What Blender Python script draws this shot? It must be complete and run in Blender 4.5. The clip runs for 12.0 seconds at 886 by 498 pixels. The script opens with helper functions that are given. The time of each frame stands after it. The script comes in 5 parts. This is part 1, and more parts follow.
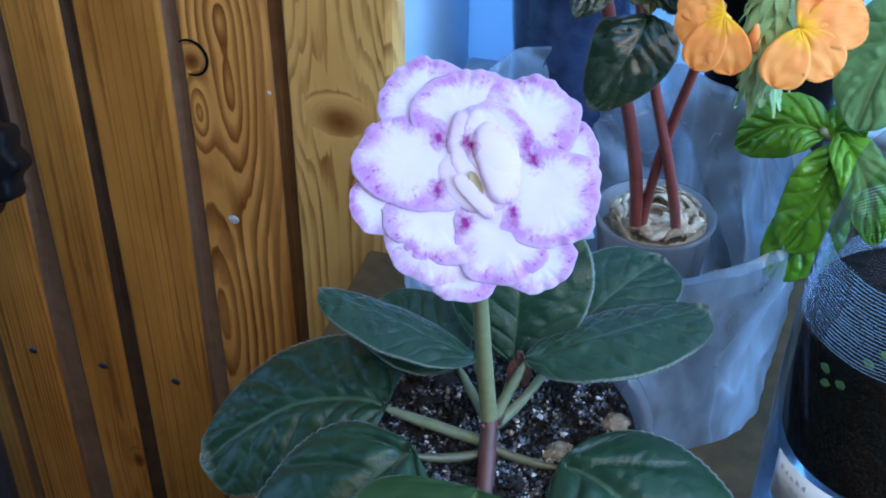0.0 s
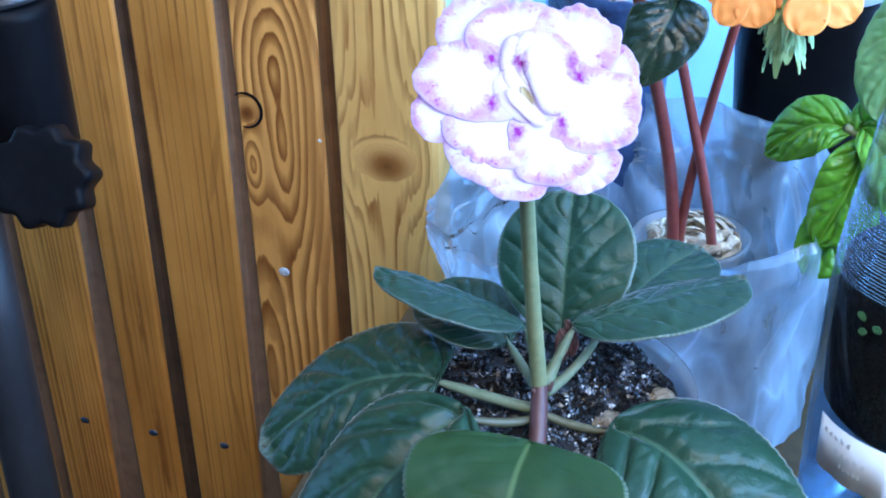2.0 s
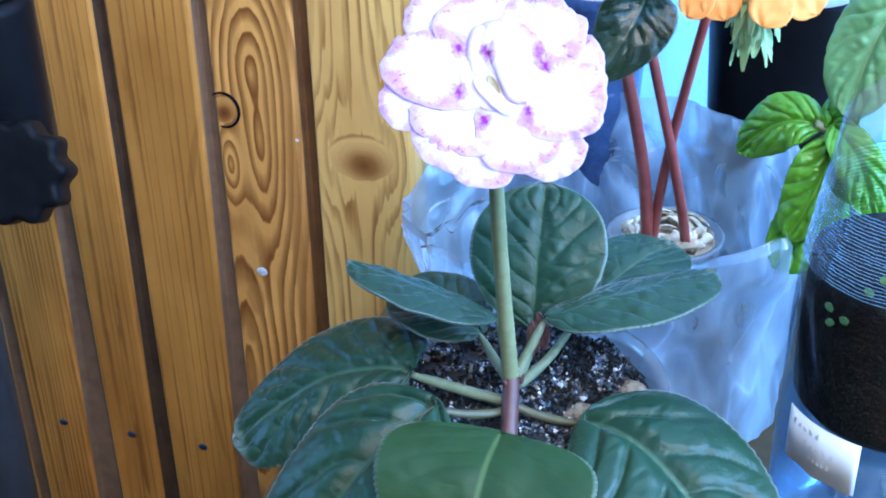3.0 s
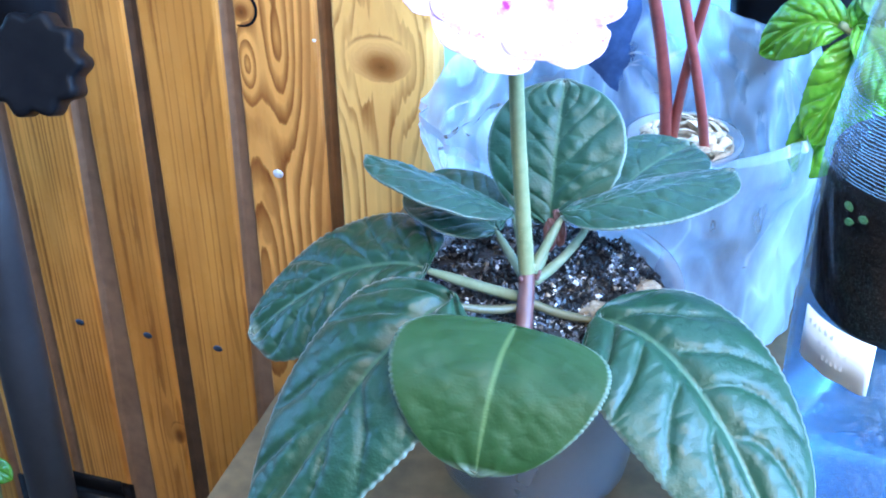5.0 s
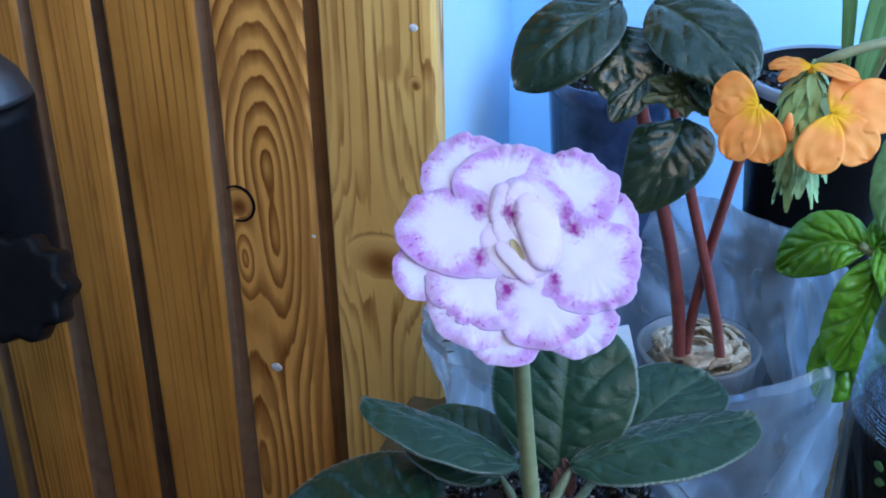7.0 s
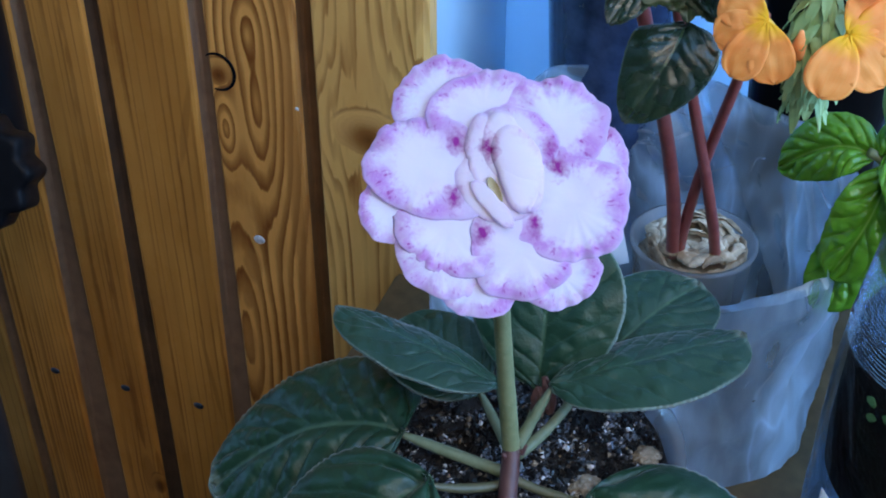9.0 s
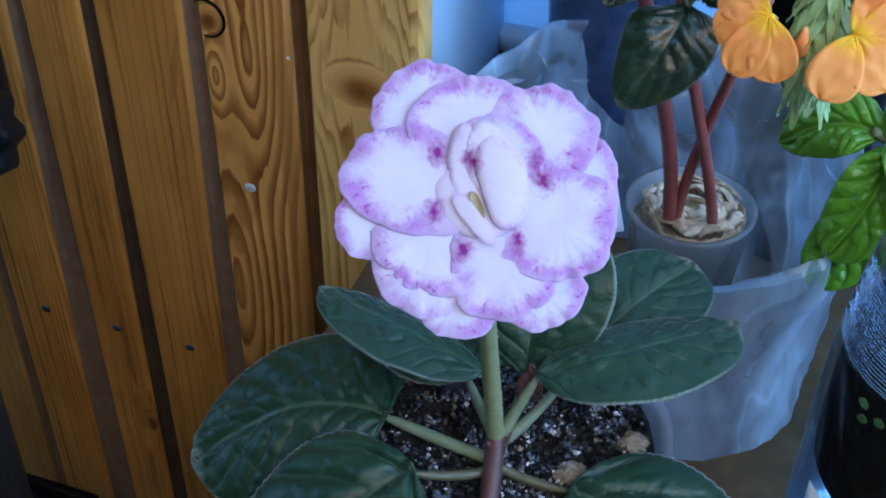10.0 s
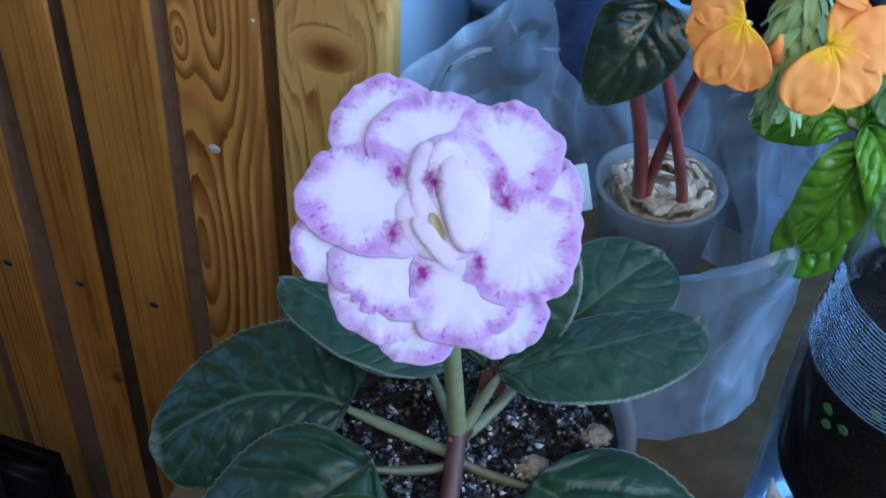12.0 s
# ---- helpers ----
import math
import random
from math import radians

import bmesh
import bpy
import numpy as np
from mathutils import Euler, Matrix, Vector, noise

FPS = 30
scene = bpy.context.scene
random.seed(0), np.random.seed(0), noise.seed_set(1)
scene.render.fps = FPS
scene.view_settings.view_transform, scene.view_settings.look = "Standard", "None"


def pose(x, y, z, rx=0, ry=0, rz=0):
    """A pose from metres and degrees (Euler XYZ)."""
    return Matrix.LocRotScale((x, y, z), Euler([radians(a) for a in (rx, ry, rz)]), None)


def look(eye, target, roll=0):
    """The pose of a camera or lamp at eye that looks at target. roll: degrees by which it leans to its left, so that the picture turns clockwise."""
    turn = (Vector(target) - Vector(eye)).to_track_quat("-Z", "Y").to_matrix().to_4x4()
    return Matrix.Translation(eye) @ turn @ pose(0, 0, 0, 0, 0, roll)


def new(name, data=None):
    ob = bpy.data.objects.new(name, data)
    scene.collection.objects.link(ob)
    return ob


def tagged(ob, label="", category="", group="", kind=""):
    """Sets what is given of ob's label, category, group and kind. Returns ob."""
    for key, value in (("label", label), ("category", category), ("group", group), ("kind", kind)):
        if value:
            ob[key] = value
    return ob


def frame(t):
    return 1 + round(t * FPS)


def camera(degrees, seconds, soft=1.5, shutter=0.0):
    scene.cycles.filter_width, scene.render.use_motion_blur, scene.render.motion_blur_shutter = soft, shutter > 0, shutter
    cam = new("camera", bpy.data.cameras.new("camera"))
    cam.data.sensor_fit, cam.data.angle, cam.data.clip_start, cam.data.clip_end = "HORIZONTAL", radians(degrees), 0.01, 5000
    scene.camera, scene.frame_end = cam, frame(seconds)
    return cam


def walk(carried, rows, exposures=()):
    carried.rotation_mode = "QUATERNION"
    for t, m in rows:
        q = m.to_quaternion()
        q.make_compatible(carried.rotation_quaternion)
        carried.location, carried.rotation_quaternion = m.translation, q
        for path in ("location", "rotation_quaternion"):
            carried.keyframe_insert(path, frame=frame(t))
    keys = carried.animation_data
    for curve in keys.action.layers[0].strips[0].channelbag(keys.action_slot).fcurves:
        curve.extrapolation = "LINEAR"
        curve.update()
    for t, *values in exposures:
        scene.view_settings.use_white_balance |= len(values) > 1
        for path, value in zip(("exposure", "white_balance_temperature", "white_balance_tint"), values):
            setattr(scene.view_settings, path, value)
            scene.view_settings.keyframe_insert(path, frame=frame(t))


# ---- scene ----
cam = camera(38.55, 12.0, soft=1.9)
PATH = [
    (0, look((0.0922, -0.3825, 0.4791), (0.0561, -0.2609, 0.3816), 0.20)),
    (0.5, look((0.0945, -0.4054, 0.4699), (0.0570, -0.2789, 0.3795), -0.10)),
    (1, look((0.0958, -0.4281, 0.4506), (0.0578, -0.2998, 0.3630), -0.90)),
    (1.5, look((0.0981, -0.4514, 0.4385), (0.0570, -0.3204, 0.3562), -1.80)),
    (2, look((0.1052, -0.4583, 0.4209), (0.0620, -0.3259, 0.3421), -1.50)),
    (2.5, look((0.1102, -0.4603, 0.4154), (0.0686, -0.3267, 0.3379), -1.20)),
    (3, look((0.1138, -0.4633, 0.4151), (0.0720, -0.3298, 0.3376), -1.20)),
    (3.5, look((0.1158, -0.4714, 0.4006), (0.0742, -0.3418, 0.3165), -1.60)),
    (5.5, look((0.1119, -0.4632, 0.4090), (0.0698, -0.3351, 0.3228), -0.60)),
    (6, look((0.1088, -0.4419, 0.4270), (0.0650, -0.3101, 0.3478), -1.50)),
    (6.5, look((0.1026, -0.4197, 0.4369), (0.0574, -0.2856, 0.3622), -1.40)),
    (8.3, look((0.0990, -0.3936, 0.4472), (0.0549, -0.2602, 0.3706), -0.70)),
    (8.5, look((0.0994, -0.3854, 0.4463), (0.0560, -0.2545, 0.3651), -0.60)),
    (9, look((0.0951, -0.3630, 0.4564), (0.0530, -0.2405, 0.3625), -0.10)),
    (9.5, look((0.0921, -0.3481, 0.4659), (0.0514, -0.2309, 0.3649), 0.80)),
    (10, look((0.0915, -0.3306, 0.4737), (0.0514, -0.2155, 0.3701), 0.70)),
    (10.5, look((0.0916, -0.3116, 0.4763), (0.0521, -0.2002, 0.3685), 1.00)),
    (11, look((0.0914, -0.2994, 0.4795), (0.0532, -0.1930, 0.3662), 1.00)),
    (11.5, look((0.0890, -0.2956, 0.4876), (0.0545, -0.1866, 0.3757), 2.30)),
    (12, look((0.0859, -0.3040, 0.4874), (0.0513, -0.1939, 0.3766), 2.60)),
]
EXPOSURES = [(0.0, 0.08, 6400, 10), (0.5, 0.22, 6300, 10), (1.0, 0.40, 6100, 10), (1.5, 0.60, 5950, 10), (2.5, 0.92, 5900, 10), (3.0, 1.0, 5850, 10), (3.5, 1.40, 5750, 10),
             (5.5, 1.80, 5800, 10), (6.0, 0.90, 6050, 10), (6.5, 0.0, 6500, 10), (9.0, -0.20, 6500, 10), (12.0, -0.22, 6500, 10)]
walk(cam, PATH, EXPOSURES)

# ---- world and light ----
world = bpy.data.worlds.new("world")
scene.world = world
world.use_nodes = True
wn = world.node_tree.nodes
sky = wn.new("ShaderNodeTexSky")
sky.sky_type = "NISHITA"
sky.sun_disc = False
sky.sun_elevation = radians(40)
sky.sun_rotation = radians(200)
world.node_tree.links.new(sky.outputs[0], wn["Background"].inputs[0])
wn["Background"].inputs[1].default_value = 0.12

sun_data = bpy.data.lights.new("sun", "SUN")
sun_data.energy = 0.3
sun_data.angle = radians(15)
sun_data.color = (1.0, 0.95, 0.88)
sun = new("sun", sun_data)
sun.matrix_world = look((2, 1, 2.4), (0, 0, 0))


def area_lamp(name, eye, target, w, h, power, colour):
    d = bpy.data.lights.new(name, "AREA")
    d.shape = "RECTANGLE"
    d.size, d.size_y, d.energy, d.color = w, h, power, colour
    ob = new(name, d)
    ob.matrix_world = look(eye, target)
    return ob


# sky light through the frosted window and the opening above it behind the plants, the windows beside them, an added
# overhead fill, and an unseen warm lamp for the room
area_lamp("window_light", (0.30, 0.405, 0.80), (0.10, -0.35, 0.10), 1.2, 0.7, 4.5, (0.30, 0.55, 1.0))
area_lamp("frosted_window_light", (0.42, 0.66, 0.22), (0.42, 0.40, 0.20), 1.0, 0.6, 20, (0.26, 0.56, 1.0))
area_lamp("side_window_light", (0.86, -0.15, 0.55), (0.0, 0.10, 0.10), 0.9, 0.9, 26, (0.30, 0.55, 1.0))
# blue fill added under the closed ceiling, no window there
area_lamp("overhead_fill_light", (-0.15, -0.22, 1.285), (-0.10, -0.10, 0.0), 1.0, 0.7, 6.0, (0.24, 0.54, 1.0))
area_lamp("left_window_light", (-1.90, 0.03, 0.52), (-0.05, -0.08, 0.08), 0.40, 0.9, 7, (0.18, 0.50, 1.0))
area_lamp("room_light", (0.40, -0.72, 1.16), (-0.02, 0.10, 0.20), 0.7, 0.7, 11, (1.0, 0.89, 0.76))

# ---- materials ----
_mats = {}


def nodes_of(name):
    m = bpy.data.materials.new(name)
    m.use_nodes = True
    return m, m.node_tree.nodes, m.node_tree.links


def ramp(n, stops):
    r = n.new("ShaderNodeValToRGB")
    e = r.color_ramp.elements
    while len(e) < len(stops):
        e.new(0.5)
    for el, (p, c) in zip(e, stops):
        el.position = p
        el.color = (*c, 1) if len(c) == 3 else c
    return r


def calc(n, l, op, a, b=None, c=None):
    m = n.new("ShaderNodeMath")
    m.operation = op
    for i, v in enumerate((a, b, c)):
        if v is None:
            continue
        if isinstance(v, (int, float)):
            m.inputs[i].default_value = v
        else:
            l.new(v, m.inputs[i])
    return m.outputs[0]


def mixc(n, l, fac, a, b, mode="MIX"):
    m = n.new("ShaderNodeMix")
    m.data_type = "RGBA"
    m.blend_type = mode
    for i, v in ((0, fac), (6, a), (7, b)):
        if isinstance(v, (int, float)):
            m.inputs[i].default_value = v
        elif isinstance(v, tuple):
            m.inputs[i].default_value = (*v, 1)
        else:
            l.new(v, m.inputs[i])
    return m.outputs[2]


def noise_tex(n, l, scale, detail=4, vec=None, rough=0.55):
    t = n.new("ShaderNodeTexNoise")
    t.inputs["Scale"].default_value = scale
    t.inputs["Detail"].default_value = detail
    t.inputs["Roughness"].default_value = rough
    if vec is not None:
        l.new(vec, t.inputs["Vector"])
    return t.outputs["Fac"]


def bump(n, l, height, strength, dist, bsdf, normal=None):
    b = n.new("ShaderNodeBump")
    b.inputs["Strength"].default_value = strength
    b.inputs["Distance"].default_value = dist
    l.new(height, b.inputs["Height"])
    l.new(b.outputs[0], bsdf.inputs["Normal"])
    return b


def simple(name, a, b, scale=60, rough=0.5, metal=0.0, bump_d=0.0004, bump_s=0.3, coat=0.0, spec=0.5):
    if name in _mats:
        return _mats[name]
    m, n, l = nodes_of(name)
    s = n["Principled BSDF"]
    tc = n.new("ShaderNodeTexCoord").outputs["Object"]
    f1 = noise_tex(n, l, scale, 5, tc)
    f2 = noise_tex(n, l, scale * 0.17, 3, tc)
    f = calc(n, l, "MULTIPLY_ADD", f1, 0.6, calc(n, l, "MULTIPLY", f2, 0.5))
    r = ramp(n, [(0.3, a), (0.75, b)])
    l.new(f, r.inputs[0])
    l.new(r.outputs[0], s.inputs["Base Color"])
    rr = calc(n, l, "MULTIPLY_ADD", f2, 0.25, rough - 0.12)
    l.new(rr, s.inputs["Roughness"])
    s.inputs["Metallic"].default_value = metal
    s.inputs["Coat Weight"].default_value = coat
    s.inputs["Specular IOR Level"].default_value = spec
    if bump_d:
        bump(n, l, f1, bump_s, bump_d, s)
    _mats[name] = m
    return m


def stretched(n, l, vec, scale, shift=(0, 0, 0)):
    m = n.new("ShaderNodeMapping")
    m.inputs["Scale"].default_value = scale
    m.inputs["Location"].default_value = shift
    l.new(vec, m.inputs[0])
    return m.outputs[0]


def oval(n, l, x, z, cx, cz, sx, sz):
    """Squared distance from a centre, in units of the oval's half axes."""
    dx = calc(n, l, "DIVIDE", calc(n, l, "SUBTRACT", x, cx), sx)
    dz = calc(n, l, "DIVIDE", calc(n, l, "SUBTRACT", z, cz), sz)
    return calc(n, l, "ADD", calc(n, l, "MULTIPLY", dx, dx), calc(n, l, "MULTIPLY", dz, dz))


def wood_material(name, light, dark, seed, period, hearts=(), knots=(), stains=(), strength=0.6, line=0.55, wander=0.004):
    """Lacquered pine. hearts: (x, z, sx, sz) of closed ring systems, sized to one ring; knots: (x, z, sx, sz) that the
    grain parts round; stains: (x, z, sx, sz, lean) of resinous amber streaks."""
    m, n, l = nodes_of(name)
    s = n["Principled BSDF"]
    tc = n.new("ShaderNodeTexCoord").outputs["Object"]
    sep = n.new("ShaderNodeSeparateXYZ")
    l.new(tc, sep.inputs[0])
    x, z = sep.outputs[0], sep.outputs[2]
    slow = noise_tex(n, l, 1.0, 2, stretched(n, l, tc, (16, 16, 3.2), (seed * 3.1, seed, seed * 1.7)))
    ragged = noise_tex(n, l, 1.0, 4, stretched(n, l, tc, (170, 170, 34), (seed, seed * 2.3, seed)), 0.65)
    spacing = noise_tex(n, l, 1.0, 2, stretched(n, l, tc, (95, 95, 0.5), (seed * 5.0, seed, 0)))
    x = calc(n, l, "ADD", x, calc(n, l, "MULTIPLY_ADD", slow, 2 * wander, -wander))
    z = calc(n, l, "ADD", z, calc(n, l, "MULTIPLY_ADD", slow, 0.016, -0.008))
    if hearts:
        total = None
        for k, (cx, cz, sx, sz) in enumerate(hearts):
            d = calc(n, l, "SQRT", calc(n, l, "ADD", oval(n, l, x, z, cx, cz, sx, sz), 0.05))
            e = calc(n, l, "EXPONENT", calc(n, l, "MULTIPLY", d, -1.15))
            total = e if total is None else calc(n, l, "ADD", total, e)
        u = calc(n, l, "DIVIDE", calc(n, l, "LOGARITHM", total, math.e), -1.15)
        u = calc(n, l, "ADD", u, calc(n, l, "MULTIPLY", spacing, 0.5))
    else:
        xe = x
        for cx, cz, sx, sz in knots:
            q = oval(n, l, x, z, cx, cz, sx * 1.5, sz * 2.3)
            near = calc(n, l, "DIVIDE", 1.0, calc(n, l, "MULTIPLY_ADD", q, calc(n, l, "MULTIPLY_ADD", q, 0.5, 0.2), 1.0))
            xe = calc(n, l, "SUBTRACT", xe, calc(n, l, "MULTIPLY", calc(n, l, "SUBTRACT", x, cx), near))
        u = calc(n, l, "ADD", calc(n, l, "DIVIDE", xe, period), calc(n, l, "MULTIPLY", spacing, 2.6))
    u = calc(n, l, "ADD", u, calc(n, l, "MULTIPLY_ADD", ragged, 0.34, -0.17))
    # early wood darkens slowly into late wood, then stops sharply
    band = ramp(n, [(0.0, (0, 0, 0)), (line, (0.03, 0.03, 0.03)), (0.5 * line + 0.42, (0.6, 0.6, 0.6)), (0.88, (1, 1, 1)), (0.95, (0.8, 0.8, 0.8)), (1.0, (0, 0, 0))])
    l.new(calc(n, l, "FRACT", u), band.inputs[0])
    big = noise_tex(n, l, 1.0, 3, stretched(n, l, tc, (17, 17, 6), (seed, 0, seed)), 0.6)
    fibre = noise_tex(n, l, 1.0, 3, stretched(n, l, tc, (950, 950, 24)))
    streak = noise_tex(n, l, 1.0, 4, stretched(n, l, tc, (75, 75, 1.8), (seed * 1.3, seed * 2.1, seed)), 0.6)
    worn = noise_tex(n, l, 1.0, 4, stretched(n, l, tc, (48, 48, 26), (seed, seed, seed)), 0.7)
    base = mixc(n, l, calc(n, l, "MULTIPLY_ADD", big, 2.2, -0.6), (light[0] * 0.62, light[1] * 0.52, light[2] * 0.40), tuple(min(1, c * 1.22) for c in light))
    base = mixc(n, l, calc(n, l, "MULTIPLY_ADD", streak, 1.7, -0.62), base, tuple(0.6 * c + 0.4 * d for c, d in zip(light, dark)))
    faint = 0.75 if hearts else 0.12
    vary = ramp(n, [(0.36, (faint,) * 3), (0.60, (1, 1, 1))])
    l.new(noise_tex(n, l, 1.0, 3, stretched(n, l, tc, (60, 60, 7), (seed * 0.7, seed, seed * 2.9))), vary.inputs[0])
    contrast = calc(n, l, "MULTIPLY", band.outputs[0], calc(n, l, "MULTIPLY", vary.outputs[0], strength))
    col = mixc(n, l, contrast, base, dark)
    col = mixc(n, l, calc(n, l, "MULTIPLY", fibre, 0.20), col, tuple(c * 0.55 for c in light))
    for cx, cz, sx, sz, lean in stains:
        xs = calc(n, l, "SUBTRACT", x, calc(n, l, "MULTIPLY", calc(n, l, "SUBTRACT", z, cz), lean))
        q = calc(n, l, "ADD", oval(n, l, xs, z, cx, cz, sx, sz), calc(n, l, "MULTIPLY_ADD", ragged, 0.9, -0.45))
        mask = ramp(n, [(0.45, (0.62,) * 3), (1.0, (0, 0, 0))])
        l.new(q, mask.inputs[0])
        col = mixc(n, l, mask.outputs[0], col, tuple(0.35 * a + 0.65 * b for a, b in zip(light, dark)))
    for cx, cz, sx, sz in knots:
        q = calc(n, l, "SQRT", oval(n, l, x, z, cx, cz, sx, sz))
        q = calc(n, l, "ADD", q, calc(n, l, "MULTIPLY_ADD", ragged, 0.30, -0.15))
        inside = ramp(n, [(0.0, (1, 1, 1)), (0.90, (0.92,) * 3), (1.0, (0, 0, 0))])
        l.new(q, inside.inputs[0])
        rings = calc(n, l, "FRACT", calc(n, l, "MULTIPLY", q, 6.5))
        kc = ramp(n, [(0.0, tuple(0.6 * d for d in dark)), (0.30, tuple(0.8 * d + 0.1 * c for c, d in zip(light, dark))), (0.60, tuple(0.50 * c + 0.5 * d for c, d in zip(light, dark))), (0.9, tuple(0.72 * c + 0.2 * d for c, d in zip(light, dark))), (1.0, tuple(0.25 * c + 0.6 * d for c, d in zip(light, dark)))])
        low = calc(n, l, "SQRT", oval(n, l, x, z, cx + 0.1 * sx, cz - 0.32 * sz, sx * 1.2, sz * 1.2))
        l.new(calc(n, l, "MAXIMUM", low, calc(n, l, "SUBTRACT", calc(n, l, "MULTIPLY", q, 5.0), 4.0)), kc.inputs[0])
        kcol = mixc(n, l, calc(n, l, "MULTIPLY", rings, 0.12), kc.outputs[0], dark)
        col = mixc(n, l, inside.outputs[0], col, kcol)
    l.new(col, s.inputs["Base Color"])
    l.new(calc(n, l, "MULTIPLY_ADD", worn, 0.35, 0.22), s.inputs["Roughness"])
    s.inputs["Coat Weight"].default_value = 0.15
    s.inputs["Specular IOR Level"].default_value = 0.3
    l.new(calc(n, l, "MULTIPLY_ADD", worn, 0.4, 0.08), s.inputs["Coat Roughness"])
    h = calc(n, l, "ADD", calc(n, l, "MULTIPLY", contrast, 0.35), calc(n, l, "MULTIPLY", fibre, 0.25))
    h = calc(n, l, "ADD", h, calc(n, l, "MULTIPLY", worn, 0.9))
    bump(n, l, h, 0.30, 0.0006, s)
    return m


def leaf_material(name, deep, pale, vein, nveins, slant, gloss=0.42, sheen=0.5, glow=0.12, vein_w=0.10, spec=0.5, lateral=0.28, fringe=0.0, quilt=0.0, vbump=0.9, relief=0.0007):
    m, n, l = nodes_of(name)
    s = n["Principled BSDF"]
    out = n["Material Output"]
    uv = n.new("ShaderNodeUVMap").outputs[0]
    sep = n.new("ShaderNodeSeparateXYZ")
    l.new(uv, sep.inputs[0])
    u = sep.outputs[0]
    v = calc(n, l, "ABSOLUTE", calc(n, l, "MULTIPLY_ADD", sep.outputs[1], 2.0, -1.0))
    tc = n.new("ShaderNodeTexCoord").outputs["Object"]
    f1 = noise_tex(n, l, 55, 4, tc)
    f2 = noise_tex(n, l, 900, 3, tc)
    f3 = noise_tex(n, l, 220, 3, tc)
    col = mixc(n, l, calc(n, l, "MULTIPLY_ADD", f1, 1.6, -0.3), deep, pale)
    col = mixc(n, l, calc(n, l, "MULTIPLY", f3, 0.35), col, tuple(c * 0.6 for c in deep))
    mid = ramp(n, [(0.0, (1, 1, 1)), (0.014, (0.8, 0.8, 0.8)), (0.038, (0, 0, 0))])
    l.new(v, mid.inputs[0])
    vmap = n.new("ShaderNodeUVMap")
    vmap.uv_map = "Vein"
    vsep = n.new("ShaderNodeSeparateXYZ")
    l.new(vmap.outputs[0], vsep.inputs[0])
    d = calc(n, l, "ADD", vsep.outputs[0], calc(n, l, "MULTIPLY_ADD", f3, 0.3, -0.15))
    lat = ramp(n, [(0.0, (1, 1, 1)), (vein_w * 3, (0.0, 0.0, 0.0)), (1.0, (0, 0, 0))])
    l.new(d, lat.inputs[0])
    veins = calc(n, l, "MAXIMUM", calc(n, l, "MULTIPLY", mid.outputs[0], 0.8), calc(n, l, "MULTIPLY", lat.outputs[0], lateral))
    rimv = ramp(n, [(0.0, (0, 0, 0)), (0.955, (0, 0, 0)), (0.985, (fringe,) * 3)])
    l.new(calc(n, l, "MAXIMUM", v, calc(n, l, "MULTIPLY_ADD", u, 1.0, 0.002)), rimv.inputs[0])
    col = mixc(n, l, veins, col, vein)
    col = mixc(n, l, rimv.outputs[0], col, (0.45, 0.52, 0.45))
    l.new(col, s.inputs["Base Color"])
    l.new(calc(n, l, "MULTIPLY_ADD", f1, 0.25, gloss - 0.12), s.inputs["Roughness"])
    s.inputs["Sheen Weight"].default_value = sheen
    s.inputs["Sheen Roughness"].default_value = 0.22
    s.inputs["Specular IOR Level"].default_value = spec
    hh = calc(n, l, "ADD", calc(n, l, "MULTIPLY", f2, 0.25), calc(n, l, "MULTIPLY", f3, 0.7))
    if quilt:
        vo = n.new("ShaderNodeTexVoronoi")
        vo.feature = "F1"
        vo.inputs["Scale"].default_value = 120
        l.new(tc, vo.inputs["Vector"])
        hh = calc(n, l, "SUBTRACT", hh, calc(n, l, "MULTIPLY", vo.outputs["Distance"], quilt))
    hh = calc(n, l, "SUBTRACT", hh, calc(n, l, "MULTIPLY", lat.outputs[0], vbump))
    bump(n, l, hh, 0.8, relief, s)
    tr = n.new("ShaderNodeBsdfTranslucent")
    l.new(mixc(n, l, 0.6, col, (0.10, 0.25, 0.02)), tr.inputs[0])
    mx = n.new("ShaderNodeMixShader")
    mx.inputs[0].default_value = glow
    l.new(s.outputs[0], mx.inputs[1])
    l.new(tr.outputs[0], mx.inputs[2])
    l.new(mx.outputs[0], out.inputs[0])
    return m


FLOWER_NORMAL = Vector((0.28, -0.63, 0.73)).normalized()
FLOWER_RIGHT = Vector((0.93, 0.37, -0.04))
FLOWER_RIGHT = (FLOWER_RIGHT - FLOWER_NORMAL * FLOWER_RIGHT.dot(FLOWER_NORMAL)).normalized()
FLOWER_UP = FLOWER_NORMAL.cross(FLOWER_RIGHT)
# dark flecks where the petals meet round the heart
BLOTCHES = [(-14.0, -5.0), (-5.8, -16.0), (10.3, -13.2), (17.5, 4.2), (-12.8, 12.0), (15.3, 9.4), (-3.2, 9.6)]
FLOWER_CENTRE = Vector((0.0075, -0.0560, 0.2505))


